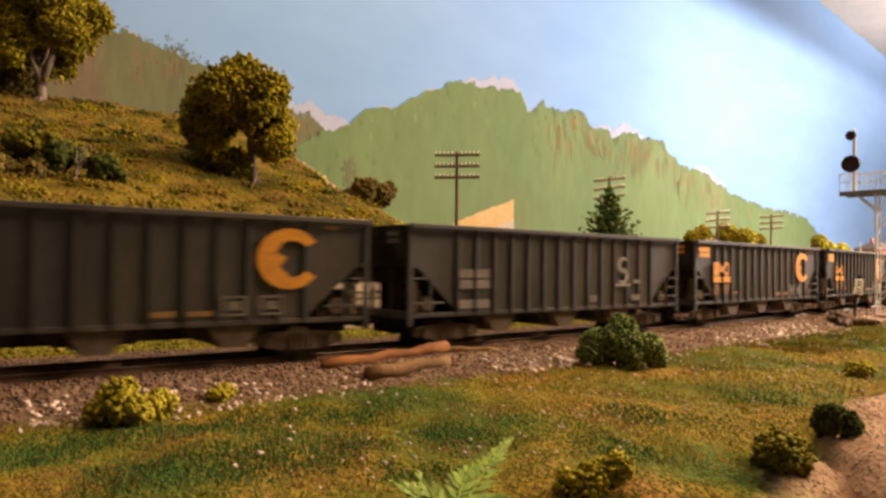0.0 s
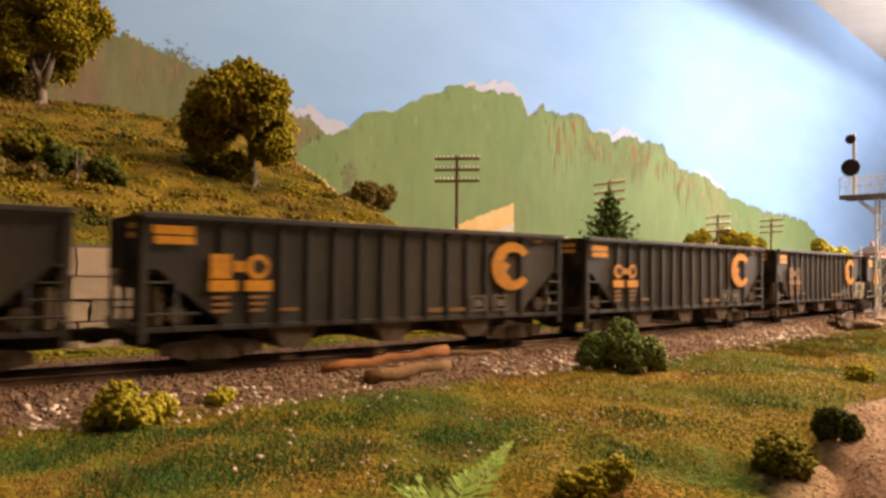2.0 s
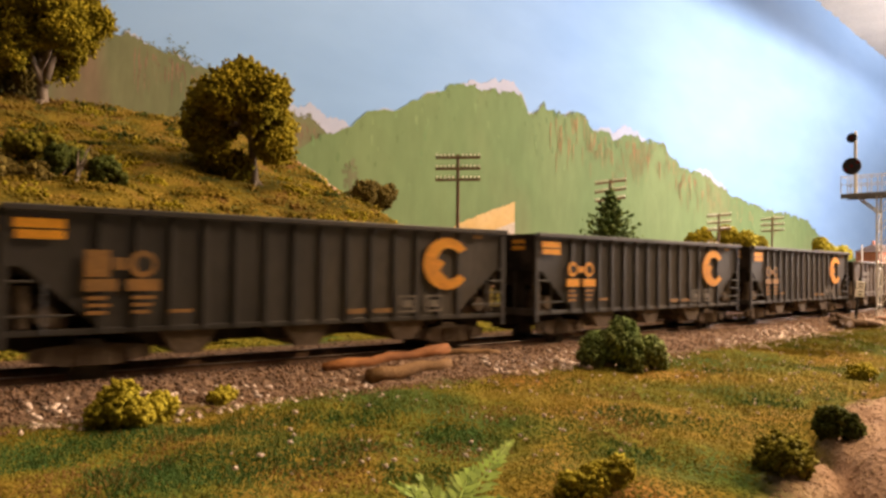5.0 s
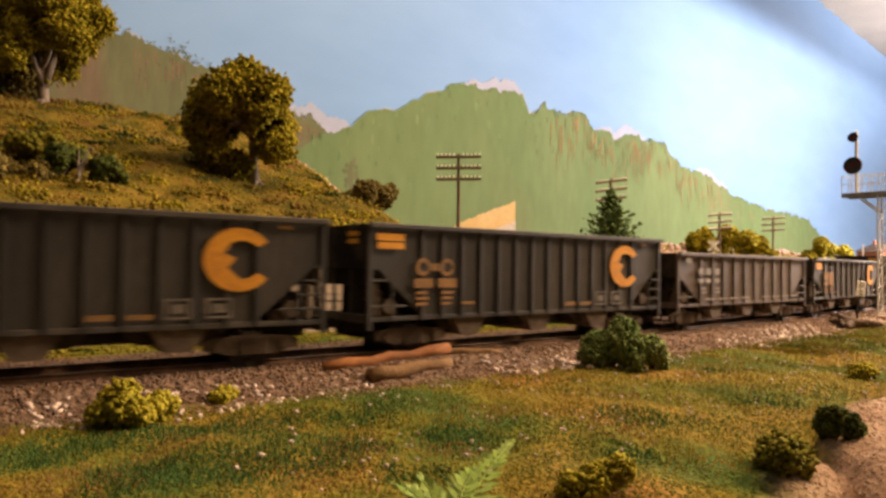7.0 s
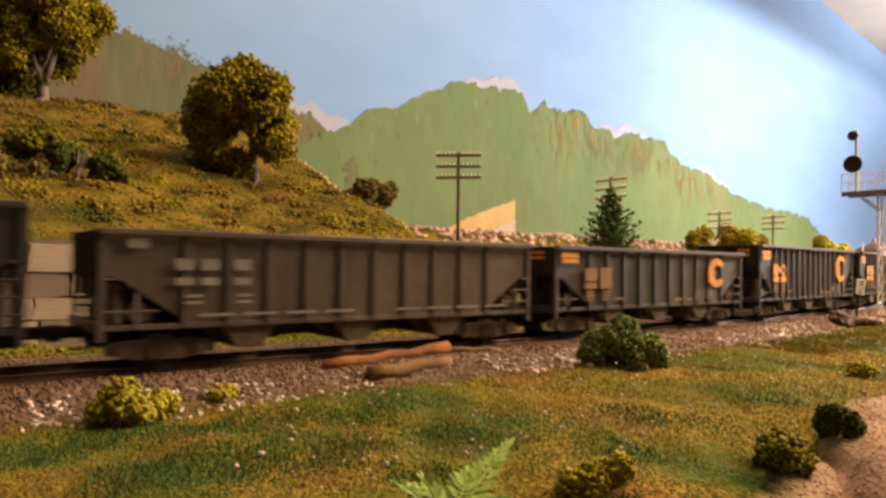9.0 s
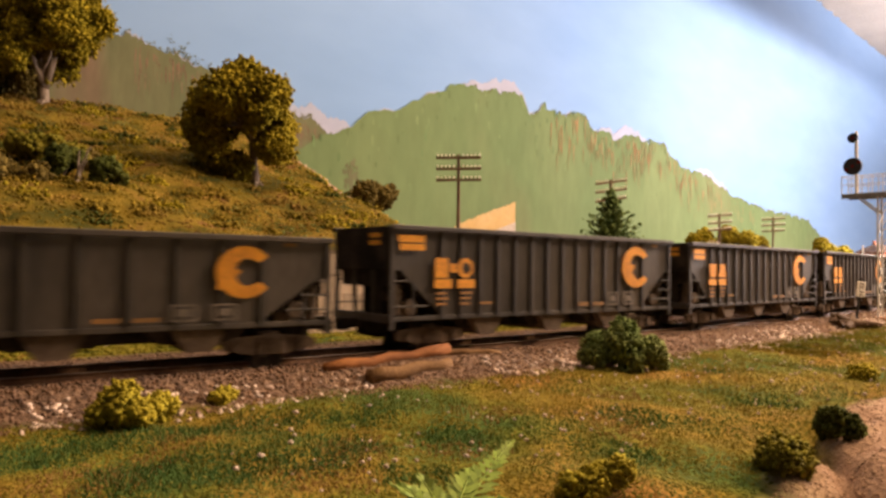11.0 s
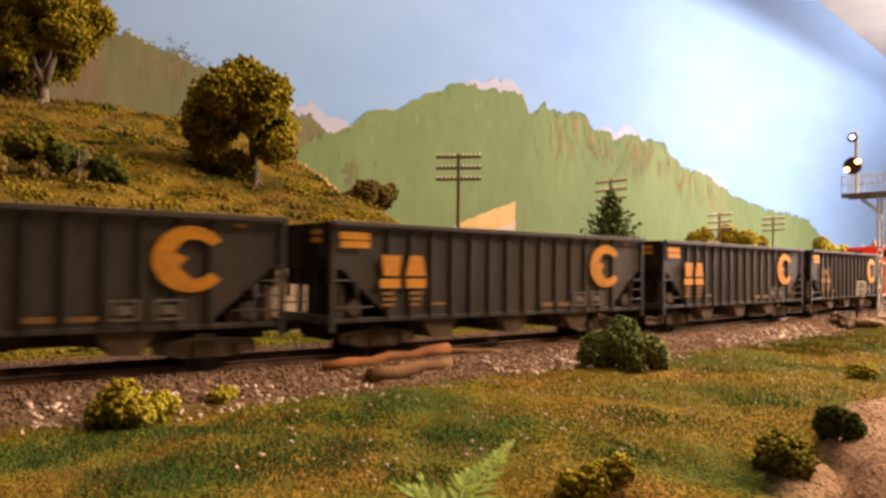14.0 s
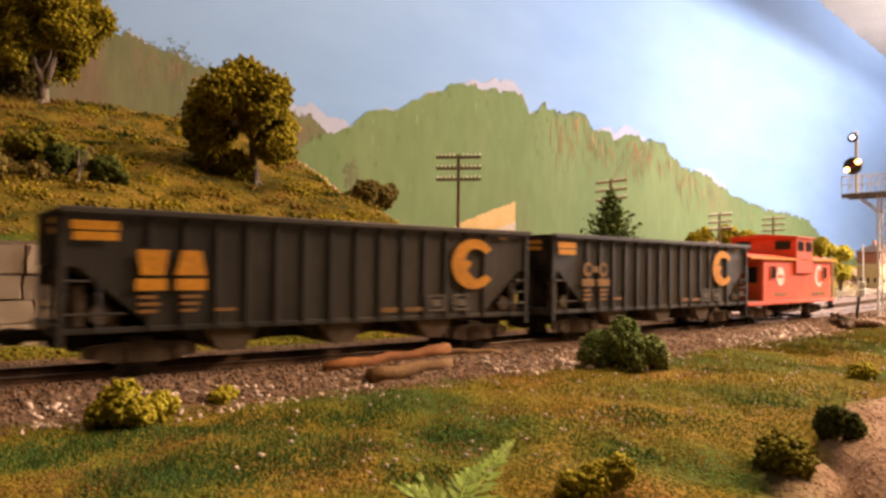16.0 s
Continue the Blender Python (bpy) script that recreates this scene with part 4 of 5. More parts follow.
    bm = B()
    box(bm, -0.010, 0.002, -0.013, -0.006, 0.0045, 0.0100, 0.0008), box(bm, 0.008, 0.018, -0.013, -0.007, 0.0050, 0.0100, 0.0008), box(bm, -0.055, 0.055, -0.003, 0.003, 0.0072, 0.0100)
    part("underframe", bm, UNDER, cab)
    part("emblem_disc", disc(B(), b0 + 0.022, 0.0245, 0.0052, -W - 0.0008, -W - 0.0004), SIGNWHITE, cab, "white round emblem")
    part("emblem_bar", box(B(), b0 + 0.0185, b0 + 0.0255, -W - 0.0010, -W - 0.0008, 0.0238, 0.0254), RED, cab)
    bm = arc_letter(B(), b1 - 0.020, 0.0248, 0.0066, 0.0026, 38, -W - 0.0007, -W - 0.0007)
    part("round_emblem", bm, SIGNWHITE, cab, "pale yellow open-ring emblem")
    bm = B()
    bar(bm, b1 - 0.032, b1 - 0.010, 0.0132, 0.0150, -W - 0.0007), bar(bm, b0 + 0.014, b0 + 0.030, 0.0140, 0.0154, -W - 0.0007)
    pieces("side_mark", bm, DIMORANGE, cab)
    bm = B()
    rod(bm, (0.034, 0.006, 0.036), (0.034, 0.006, 0.0425), 0.0011, seg=8), rod(bm, (0.034, 0.006, 0.0425), (0.034, 0.006, 0.0440), 0.0017, seg=8)
    part("smoke_jack", bm, UNDER, cab)
    for x in (-0.040, 0.040):
        truck(cab, x)
    return cab


TRAIN.append((caboose(), 2.3205, 0.040, "caboose"))


def motions():
    """The train rolls off along the line; its wheels turn; the signal's lamps come up behind it."""
    for car, mid, half, style in TRAIN:
        rows = []
        for i in range(0, 81):
            t = i * 0.2
            rows.append((t, car_pose(mid - run(t), half)))
        walk(car, rows)
        # wheels turn while the car is near
        times = [t / 30 for t in range(481) if -0.16 < mid - run(t / 30) < 0.86]
        if not times:
            continue
        if times[0] > 0:
            times = [0.0] + times
        if times[-1] < 16:
            times = times + [16.0]
        for tr in [o for o in car.children if o.name.split(".")[0] == "truck"]:
            for ws in tr.children:
                base = ws.matrix_local.translation.copy()
                ang, last, wrows = 0.0, None, []
                for t in times:
                    if last is not None:
                        ang -= min((run(t) - run(last)) / 0.0048, radians(80))
                    last = t
                    wrows.append((t, Matrix.Translation(base) @ Matrix.Rotation(ang, 4, "Y")))
                walk(ws, wrows)
    for ob, a, b in SIGNAL_LAMPS:
        walk(ob, [(0, a), (13.60, a), (13.72, b), (16, b)])

# ---- ballast, turf ----
rng = np.random.default_rng(21)


def on_ground(x, y, up=0.0):
    return np.stack([x, y, ground_z(x, y) + up], -1)


def stuff(name, n, x0, x1, w0, w1, s0, s1, material, label, category, keep=None, flat=0.7, sink=0.0, lean=1.0):
    x = x0 + (x1 - x0) * rng.random(n) ** lean
    w = rng.uniform(w0, w1, n)
    y = track_y(x) + w
    if keep is not None:
        k = keep(x, y, w)
        x, y = x[k], y[k]
    s = rng.uniform(s0, s1, len(x)) ** 1.0
    c = on_ground(x, y, sink)
    return tagged(crumbs(name, c, s, material, None, rng, "oct", flat), label, category, kind="stuff")


def off_rails(x, y, w):
    ok = np.ones(len(x), bool)
    for c in (-0.00825, 0.00825, 0.04175, 0.05825):
        ok &= np.abs(w - c) > 0.0016
    return ok


def mask_green(x, y):
    """A bent swath, a dim broad patch and small round patches of greener turf."""
    d = np.full(len(x), 9.0)
    for ax, ay, bx, by, r in ((0.012, 0.1405, 0.055, 0.1450, 0.0045), (0.055, 0.1450, 0.094, 0.1325, 0.0040), (0.040, 0.118, 0.072, 0.118, 0.0085)):
        u = np.clip(((x - ax) * (bx - ax) + (y - ay) * (by - ay)) / ((bx - ax) ** 2 + (by - ay) ** 2), 0, 1)
        d = np.minimum(d, np.hypot(x - ax - u * (bx - ax), y - ay - u * (by - ay)) - r)
    for cx, cy, r in ((0.149, 0.0975, 0.0060), (0.196, 0.0905, 0.0050), (0.100, 0.113, 0.0055), (0.120, 0.083, 0.0035), (0.078, 0.096, 0.0050), (0.226, 0.120, 0.005)):
        d = np.minimum(d, np.hypot(x - cx, y - cy) - r)
    return d + 0.0030 * wave(x, y, 150, 0.6) + 0.003 * np.sin(x * 2900 + y * 3700) < 0.002


def mask_rust(x, y):
    d = np.full(len(x), 9.0)
    for cx, cy, r in ((0.0767, 0.113, 0.006), (0.0655, 0.104, 0.006), (0.094, 0.104, 0.005), (0.047, 0.134, 0.004), (0.135, 0.096, 0.006), (0.118, 0.122, 0.005), (0.168, 0.118, 0.006), (0.030, 0.122, 0.006)):
        d = np.minimum(d, np.hypot(x - cx, y - cy) - r)
    return d + 0.0030 * wave(x, y, 140, 1.6) + 0.003 * np.sin(x * 3100 - y * 2700) < 0.002


def plain(x, y):
    """Where olive and ochre crumbs lie thick: thin over the green and rust patches."""
    return ~(mask_green(x, y) | mask_rust(x, y)) | (rng.random(len(x)) < 0.22)


stuff("ballast", 26000, -0.02, 0.95, -0.031, 0.080, 0.0004, 0.0009, CINDER, "fine rust-brown ballast grit between the ties", "ballast", lambda x, y, w: off_rails(x, y, w) & ((w < 0.050) | (x > 0.38)), lean=1.3)
stuff("ballast", 20000, -0.02, 0.95, -0.041, -0.012, 0.0003, 0.0008, BALLAST, "pinkish grey ballast stones on the shoulder", "ballast", lambda x, y, w: rng.random(len(x)) < 0.35 + 0.65 * (wave(x, y, 60) > 0), lean=1.3)
stuff("stone_chips", 1500, -0.02, 0.8, -0.043, -0.024, 0.0005, 0.0014, PALE, "pale pink stone chips on the ballast shoulder", "stones", lambda x, y, w: wave(x, y, 45, 0.7) > -0.4, lean=1.3)
dirt_line = lambda x, y: y > 0.0585 + 0.118 * (x - 0.123)
stuff("turf", 110000, -0.05, 0.75, -0.145, -0.033, 0.0002, 0.00050, TUFT, "olive green turf crumbs", "turf", lambda x, y, w: (y > 0.03) & (dirt_line(x, y) | (x < 0.12)) & plain(x, y) & (w < -0.036 + 0.004 * wave(x, y, 90)), lean=1.4)
stuff("turf", 9000, -0.05, 0.75, -0.145, -0.036, 0.0002, 0.00048, STRAW, "ochre turf crumbs", "turf", lambda x, y, w: (y > 0.03) & (dirt_line(x, y) | (x < 0.12)) & plain(x, y) & (wave(x, y, 55, 1.1) > 0.3), lean=1.4)
stuff("turf", 60000, 0.0, 0.30, -0.145, -0.036, 0.0002, 0.00050, TURFGREEN, "deep green turf crumbs in patches", "turf", lambda x, y, w: (y > 0.03) & dirt_line(x, y) & mask_green(x, y), lean=1.2)
stuff("turf", 40000, 0.0, 0.30, -0.145, -0.036, 0.0002, 0.00048, TURFRUST, "rust-brown turf crumbs in patches", "turf", lambda x, y, w: (y > 0.03) & dirt_line(x, y) & mask_rust(x, y), lean=1.2)
stuff("stone_chips", 460, 0.05, 0.5, -0.11, -0.040, 0.0003, 0.0008, PALE, "scattered white stone chips in the grass", "stones", lambda x, y, w: (y > 0.04) & dirt_line(x, y), lean=0.9, sink=0.0008)
stuff("stone_chips", 900, 0.16, 0.7, -0.046, -0.022, 0.0006, 0.0016, PALE, "pale pink stone chips on the ballast shoulder", "stones", lambda x, y, w: wave(x, y, 38, 1.7) > 0.0, sink=0.0004)


def blades(name, n, cond, h0, h1, material, label, x0=-0.04, x1=0.78, w0=-0.145, w1=-0.034):
    """Fine upright grass fibres, each a slim three-sided spike."""
    x = x0 + (x1 - x0) * rng.random(n) ** 1.4
    w = rng.uniform(w0, w1, n)
    y = track_y(x) + w
    k = cond(x, y, w)
    x, y = x[k], y[k]
    n = len(x)
    h = rng.uniform(h0, h1, n)
    r = rng.uniform(0.00010, 0.00020, n)
    a = rng.uniform(0, 6.283, n)
    base = on_ground(x, y)
    v = np.zeros((n, 4, 3))
    for q in range(3):
        v[:, q] = base + np.stack([r * np.cos(a + q * 2.094), r * np.sin(a + q * 2.094), 0 * r - 0.0002], -1)
    v[:, 3] = base + np.stack([h * rng.normal(0, 0.35, n), h * rng.normal(0, 0.35, n), h], -1)
    f = (np.array([(0, 1, 3), (1, 2, 3), (2, 0, 3)])[None] + (np.arange(n) * 4)[:, None, None]).reshape(-1, 3)
    me = bpy.data.meshes.new(name)
    me.from_pydata(v.reshape(-1, 3).tolist(), [], f.tolist())
    me.materials.append(material)
    return tagged(new(name, me), label, "grass", kind="stuff")


lawn = lambda x, y, w: (y > 0.03) & (dirt_line(x, y) | (x < 0.12))
blades("grass", 42000, lambda x, y, w: lawn(x, y, w) & plain(x, y) & (wave(x, y, 75, 0.2) > -0.5), 0.0004, 0.0013, TUFT, "short olive grass fibres in the turf")
blades("grass", 9000, lambda x, y, w: lawn(x, y, w) & plain(x, y) & (wave(x, y, 60, 1.9) > 0.5), 0.0004, 0.0014, STRAW, "ochre dry grass fibres in the turf")
blades("grass", 9000, lambda x, y, w: dirt_line(x, y) & (w < -0.036), 0.0010, 0.0026, TUFT, "taller green grass along the ballast", 0.30, 0.75, -0.075, -0.034)

blades("grass", 60000, lambda x, y, w: lawn(x, y, w) & mask_green(x, y), 0.0004, 0.0013, TURFGREEN, "deep green grass fibres in patches", 0.0, 0.30)
blades("grass", 26000, lambda x, y, w: lawn(x, y, w) & (mask_rust(x, y) | (wave(x, y, 95, 2.6) > 1.25)), 0.0004, 0.0012, TURFRUST, "rust-brown dry grass fibres in patches", 0.0, 0.34)


def dirt_bits(n):
    x = rng.uniform(0.12, 0.45, n)
    y = 0.0572 + 0.118 * (x - 0.123) - rng.uniform(0, 0.05, n) ** 1.1
    return tagged(crumbs("dirt_clods", on_ground(x, y), rng.uniform(0.0002, 0.0006, n), DIRT, None, rng, "oct", 0.7), "tan crumbly dirt clods on the bank", "dirt", kind="stuff")


dirt_bits(7000)
stuff("turf", 14000, -0.05, 0.40, 0.054, 0.092, 0.0005, 0.0013, LEAFOLIVE, "dull olive turf crumbs behind the main line", "turf", lambda x, y, w: y < 0.2775)
stuff("turf", 6000, 0.20, 0.9, 0.085, 0.26, 0.0006, 0.0018, TUFT, "olive turf crumbs behind the tracks", "turf", lambda x, y, w: y > 0.285)


def hill_turf(n, material, label, cond):
    x, y = rng.uniform(-0.12, 0.42, n), rng.uniform(0.285, 0.68, n)
    k = cond(x, y)
    x, y = x[k], y[k]
    return tagged(crumbs("turf", on_ground(x, y), rng.uniform(0.0005, 0.0014, len(x)), material, None, rng, "oct", 0.6), label, "turf", kind="stuff")


hill_turf(30000, STRAW, "ochre turf crumbs on the hillside", lambda x, y: wave(x, y, 34, 0.3) > -0.25)
hill_turf(30000, HILLTUFT, "olive turf crumbs on the hillside", lambda x, y: wave(x, y, 34, 0.3) < 0.5)
hill_turf(9000, LEAFDARK, "dark undergrowth patches on the hillside", lambda x, y: wave(x, y, 26, 2.3) > 0.75)


hill_turf(9000, TURFRUST, "rust-brown earthy turf patches on the hillside", lambda x, y: wave(x, y, 30, 4.1) > 0.85)
hill_turf(9000, LEAFMID, "green turf patches on the hillside", lambda x, y: wave(x, y, 28, 5.3) > 0.9)


def hill_tufts(n, material, label, seed):
    rg = np.random.default_rng(seed)
    cx, cy = rg.uniform(-0.05, 0.33, n), rg.uniform(0.30, 0.62, n)
    each = 46
    r = rg.uniform(0.0015, 0.0055, n)
    x = np.repeat(cx, each) + rg.normal(0, 1, n * each) * np.repeat(r, each) * 0.9
    y = np.repeat(cy, each) + rg.normal(0, 1, n * each) * np.repeat(r, each) * 0.6
    y = np.maximum(y, 0.289)
    up = np.abs(rg.normal(0, 1, n * each)) * np.repeat(r, each) * 0.28
    return tagged(crumbs("turf", on_ground(x, y) + np.stack([0 * x, 0 * x, up], -1), rg.uniform(0.0005, 0.0013, n * each), material, None, rg, "tet", 0.9), label, "turf", kind="stuff")


hill_tufts(260, HILLTUFT, "uneven ochre and brown tufts on the hillside", 301)
hill_tufts(110, LEAF, "yellow-olive tufts on the hillside", 302)
hill_tufts(70, LEAFDARK, "dark olive tufts on the hillside", 303)

# ---- plants ----
def lumpy(n, lobes, rng, shell=0.55):
    """Points in the outer part of a cluster of lobes (cx, cy, cz, r)."""
    lobes = np.array(lobes, float)
    pick = rng.choice(len(lobes), n, p=lobes[:, 3] ** 2 / np.sum(lobes[:, 3] ** 2))
    d = rng.normal(size=(n, 3))
    d /= np.linalg.norm(d, axis=1)[:, None]
    r = lobes[pick, 3] * (shell + (1 - shell) * rng.random(n) ** 0.5)
    r = r * (1 + 0.18 * np.sin(d[:, 0] * 7 + pick) * np.cos(d[:, 2] * 6 + 2 * pick))
    return lobes[pick, :3] + d * r[:, None]


def tree(at, height, width, lean, seed, leaf=LEAF, count=9000, fork=False, shift=-0.12, hollows=()):
    rg = np.random.default_rng(seed)
    t = thing("tree", "model tree with olive foam crown on a bare grey-brown trunk", "tree", "hillside trees", at=at)
    bm = B()
    top = Vector((lean * height * 0.5, 0, height * 0.50))
    r = height * 0.040
    pts = [Vector((0, 0, -0.004)), Vector((lean * height * 0.10, 0.001, height * 0.16)), Vector((lean * height * 0.28, 0, height * 0.33)), top]
    for i in range(3):
        rod(bm, pts[i], pts[i + 1], r * (1 - 0.22 * i), r * (1 - 0.22 * (i + 1)), 9)
    for i in range(5):
        a = rg.uniform(0, 6.28)
        rod(bm, (0, 0, 0.002), (math.cos(a) * r * 2.0, math.sin(a) * r * 2.0, -0.003), r * 0.5, r * 0.2, 6)
    if fork:
        for fx, fy in ((-0.13, 0.0), (0.07, -0.05)):
            rod(bm, (0, 0, height * 0.10), (fx * height, fy * height, height * 0.42), r * 0.75, r * 0.5, 8)
    part("trunk", bm, BARK, t, smooth=True)
    cx, cz = shift * width, height * 0.475
    tips = []
    for i in range(11):
        bm = B()
        a = i * 2.4 + rg.uniform(-0.4, 0.4)
        base = (pts[0].lerp(pts[1], 0.6) if fork else pts[2]).lerp(top, rg.uniform(0, 0.8))
        tip = Vector((cx + math.cos(a) * width * rg.uniform(0.18, 0.36), math.sin(a) * width * rg.uniform(0.18, 0.36), cz + height * rg.uniform(-0.18, 0.25)))
        mid = base.lerp(tip, 0.5) + Vector((0, 0, -height * 0.03))
        rod(bm, base, mid, r * 0.42, r * 0.30, 6), rod(bm, mid, tip, r * 0.30, r * 0.10, 6)
        part("limb", bm, BARK, t)
        tips.append(tip)
    lobes = [(p.x, p.y, p.z, width * rg.uniform(0.11, 0.17)) for p in tips]
    while len(lobes) < 46:
        d = Vector(rg.normal(0, 1, 3)).normalized() * rg.uniform(0.55, 1.0)
        q = (cx + d.x * width * 0.40, d.y * width * 0.38, cz + d.z * height * 0.40)
        if q[2] < height * 0.22 and q[0] > -width * 0.12:
            continue
        lobes.append((*q, width * rg.uniform(0.08, 0.145)))
    c = lumpy(count, lobes, rg, 0.35) + rg.normal(0, 0.0011, (count, 3))
    # a hollow in the crown where the limbs show
    for hx, hz, ha, hl, hw in hollows:
        u = (c[:, 0] - hx * width) * math.cos(ha) + (c[:, 2] - hz * height) * math.sin(ha)
        v = (c[:, 2] - hz * height) * math.cos(ha) - (c[:, 0] - hx * width) * math.sin(ha)
        c = c[((u / (hl * width)) ** 2 + (v / (hw * width)) ** 2 > rg.uniform(0.6, 1.2, len(c))) | (c[:, 1] > 0.04 * width)]
    count = len(c)
    part_ob = crumbs("crown", c, rg.uniform(0.0006, 0.0016, count), leaf, t, rg, "tet", 1.0)
    tagged(part_ob, "clumped olive foam foliage with dark gaps")
    return t


def bush(at, w, h, seed, leaf, label, count=1600, size=(0.0005, 0.0012), stems=True, lobes=None):
    rg = np.random.default_rng(seed)
    t = thing("bush", label, "bush", "lineside bushes", at=at)
    lobes = lobes or [(rg.normal(0, w * 0.22), rg.normal(0, w * 0.18), h * rg.uniform(0.25, 0.75), w * rg.uniform(0.14, 0.24)) for _ in range(9)]
    if stems:
        for i in range(6):
            bm = B()
            rod(bm, (rg.normal(0, w * 0.03), rg.normal(0, w * 0.03), -0.002), lobes[i][:3], w * 0.03, w * 0.012, 5)
            part("stem", bm, BARK, t)
    c = lumpy(count, lobes, rg, 0.4)
    c[:, 2] = np.abs(c[:, 2])
    tagged(crumbs("foliage", c, rg.uniform(*size, count), leaf, t, rg, "tet", 1.0), "foam foliage clumps")
    return t


def gz(x, y):
    return float(ground_z(x, y))


def seat(x, y, dz=-0.0005):
    return (x, y, gz(x, y) + dz)


tree(seat(0.1785, 0.375), 0.072, 0.073, -0.16, 31, count=28000, shift=-0.14, hollows=((-0.02, 0.42, 0.75, 0.20, 0.050),))
tree(seat(0.093, 0.50), 0.094, 0.082, -0.10, 32, count=26000, fork=True, shift=0.0, hollows=((0.02, 0.24, 0.0, 0.20, 0.13),))
bush(seat(0.283, 0.410, -0.008), 0.037, 0.041, 41, LEAFRUST, "brown-olive foam bush at the foot of the hill", 7000, (0.0005, 0.0012))
for i, (x, y, w, h, lf) in enumerate(((0.091, 0.350, 0.017, 0.013, LEAFDARK), (0.072, 0.350, 0.020, 0.014, LEAFDARK), (0.066, 0.375, 0.026, 0.014, LEAFOLIVE), (0.045, 0.350, 0.022, 0.012, LEAFRUST), (0.082, 0.378, 0.026, 0.010, LEAFRUST), (0.075, 0.52, 0.04, 0.028, LEAFRUST), (0.062, 0.53, 0.035, 0.03, LEAFDARK))):
    bush(seat(x, y), w, h, 50 + i, lf, "dark green undergrowth on the hillside", 1300, (0.0008, 0.0018))
# bare twiggy shrub on the hillside
tw = thing("dead_shrub", "bare grey twiggy shrub among the undergrowth on the hill", "shrub", at=seat(0.0770, 0.344))
rg = np.random.default_rng(77)
for i in range(7):
    bm = B()
    a = rg.uniform(0, 6.28)
    tip = Vector((math.cos(a) * rg.uniform(0.003, 0.013), math.sin(a) * rg.uniform(0.003, 0.012), rg.uniform(0.006, 0.016)))
    rod(bm, (0, 0, -0.002), tip * 0.5, 0.0007, 0.0005, 5), rod(bm, tip * 0.5, tip + Vector((rg.normal(0, 0.002), rg.normal(0, 0.002), 0.001)), 0.0005, 0.0002, 5)
    part("twig", bm, BARK, tw)

# near bushes before the track
bush(seat(0.046, 0.155), 0.013, 0.0105, 61, LEAFLIME, "lime-yellow foam bush beside the ballast", 1500, (0.0004, 0.0009), False)
bush(seat(0.0545, 0.158), 0.010, 0.0060, 62, LEAFLIME, "low lime-yellow foam bush beside the ballast", 900, (0.0004, 0.0009), False)
bush(seat(0.071, 0.166), 0.008, 0.0035, 63, LEAFLIME, "small olive tuft at the ballast edge", 500, (0.0003, 0.0008), False)
bush(seat(0.2030, 0.1410), 0.030, 0.0150, 64, LEAFMID, "mid green foam bush beside the ballast", 7000, (0.0003, 0.0009),
     lobes=[(0.758 * u, -0.652 * u + v, z, r) for u, v, z, r in ((-0.0105, 0.0, 0.0050, 0.0050), (-0.0060, 0.003, 0.0070, 0.0062), (-0.0020, -0.002, 0.0085, 0.0066), (0.0005, 0.001, 0.0130, 0.0048), (0.0030, 0.003, 0.0075, 0.0055),
                                                               (0.0085, -0.001, 0.0065, 0.0048), (0.0110, 0.002, 0.0075, 0.0042), (0.0120, 0.0, 0.0035, 0.0036), (-0.0010, -0.004, 0.0035, 0.0050))])
bush(seat(0.1660, 0.0598, -0.001), 0.0105, 0.0088, 65, LEAFDARK, "dark green round foam bush on the dirt bank", 2200, (0.0003, 0.0007))
bush(seat(0.1395, 0.0612), 0.0135, 0.0080, 66, LEAFOLIVE, "olive foam bush at the edge of the bank", 1800, (0.0003, 0.0007))
bush(seat(0.0950, 0.0718), 0.0125, 0.0060, 67, LEAFLIME, "yellow-olive low foam bush in the turf", 1400, (0.0003, 0.0006))
bush(seat(0.27, 0.088), 0.012, 0.0050, 68, LEAFLIME, "yellow-green tuft near the bank", 900, (0.0003, 0.0008))

# fern close to the lens
FX, FY = 0.0648, 0.0735
fern = thing("fern", "pale green fern fronds at the aisle edge of the turf", "fern", at=seat(FX, FY))
rg = np.random.default_rng(70)
foot = Vector(seat(FX, FY))
for tip, rise, leaflet in (((0.0810, 0.0773, -0.0002), 0.0012, 0.0042), ((0.0742, 0.0785, -0.0034), 0.0014, 0.0042), ((0.0600, 0.0800, -0.0036), 0.0016, 0.0028), ((0.0622, 0.0772, -0.0022), 0.0014, 0.0030), ((0.0708, 0.0672, -0.0050), 0.0018, 0.0026)):
    bm = B()
    span = Vector(tip) - foot
    pts = [span * (k / 16) + Vector((0, 0, rise * math.sin(k / 16 * math.pi))) for k in range(17)]
    for p, q in zip(pts, pts[1:]):
        rod(bm, p, q, 0.00020, 0.00014, 5)
    d = span.normalized()
    side = d.cross(Vector((-0.22, -0.32, 0.90))).normalized()
    lift = side.cross(d)
    for k in range(2, 17):
        for e in (-1, 1):
            lw = leaflet * (1.06 - k / 17) * rg.uniform(0.85, 1.1)
            end = pts[k] + side * e * lw + d * lw * 0.75 + lift * rg.normal(0, 0.0003)
            mid1 = pts[k].lerp(end, 0.45) + d * 0.0008
            mid2 = pts[k].lerp(end, 0.45) - d * 0.0005
            for up in (0.0, -0.00012):
                bm.faces.new([bm.verts.new(v + lift * up) for v in ((pts[k], mid1, end, mid2) if up == 0 else (pts[k], mid2, end, mid1))])
    part("frond", bm, FERN, fern)

# fir in front of the second pole
fir = thing("fir_tree", "small dark green fir with layered needle branches", "tree", at=seat(0.437, 0.316))
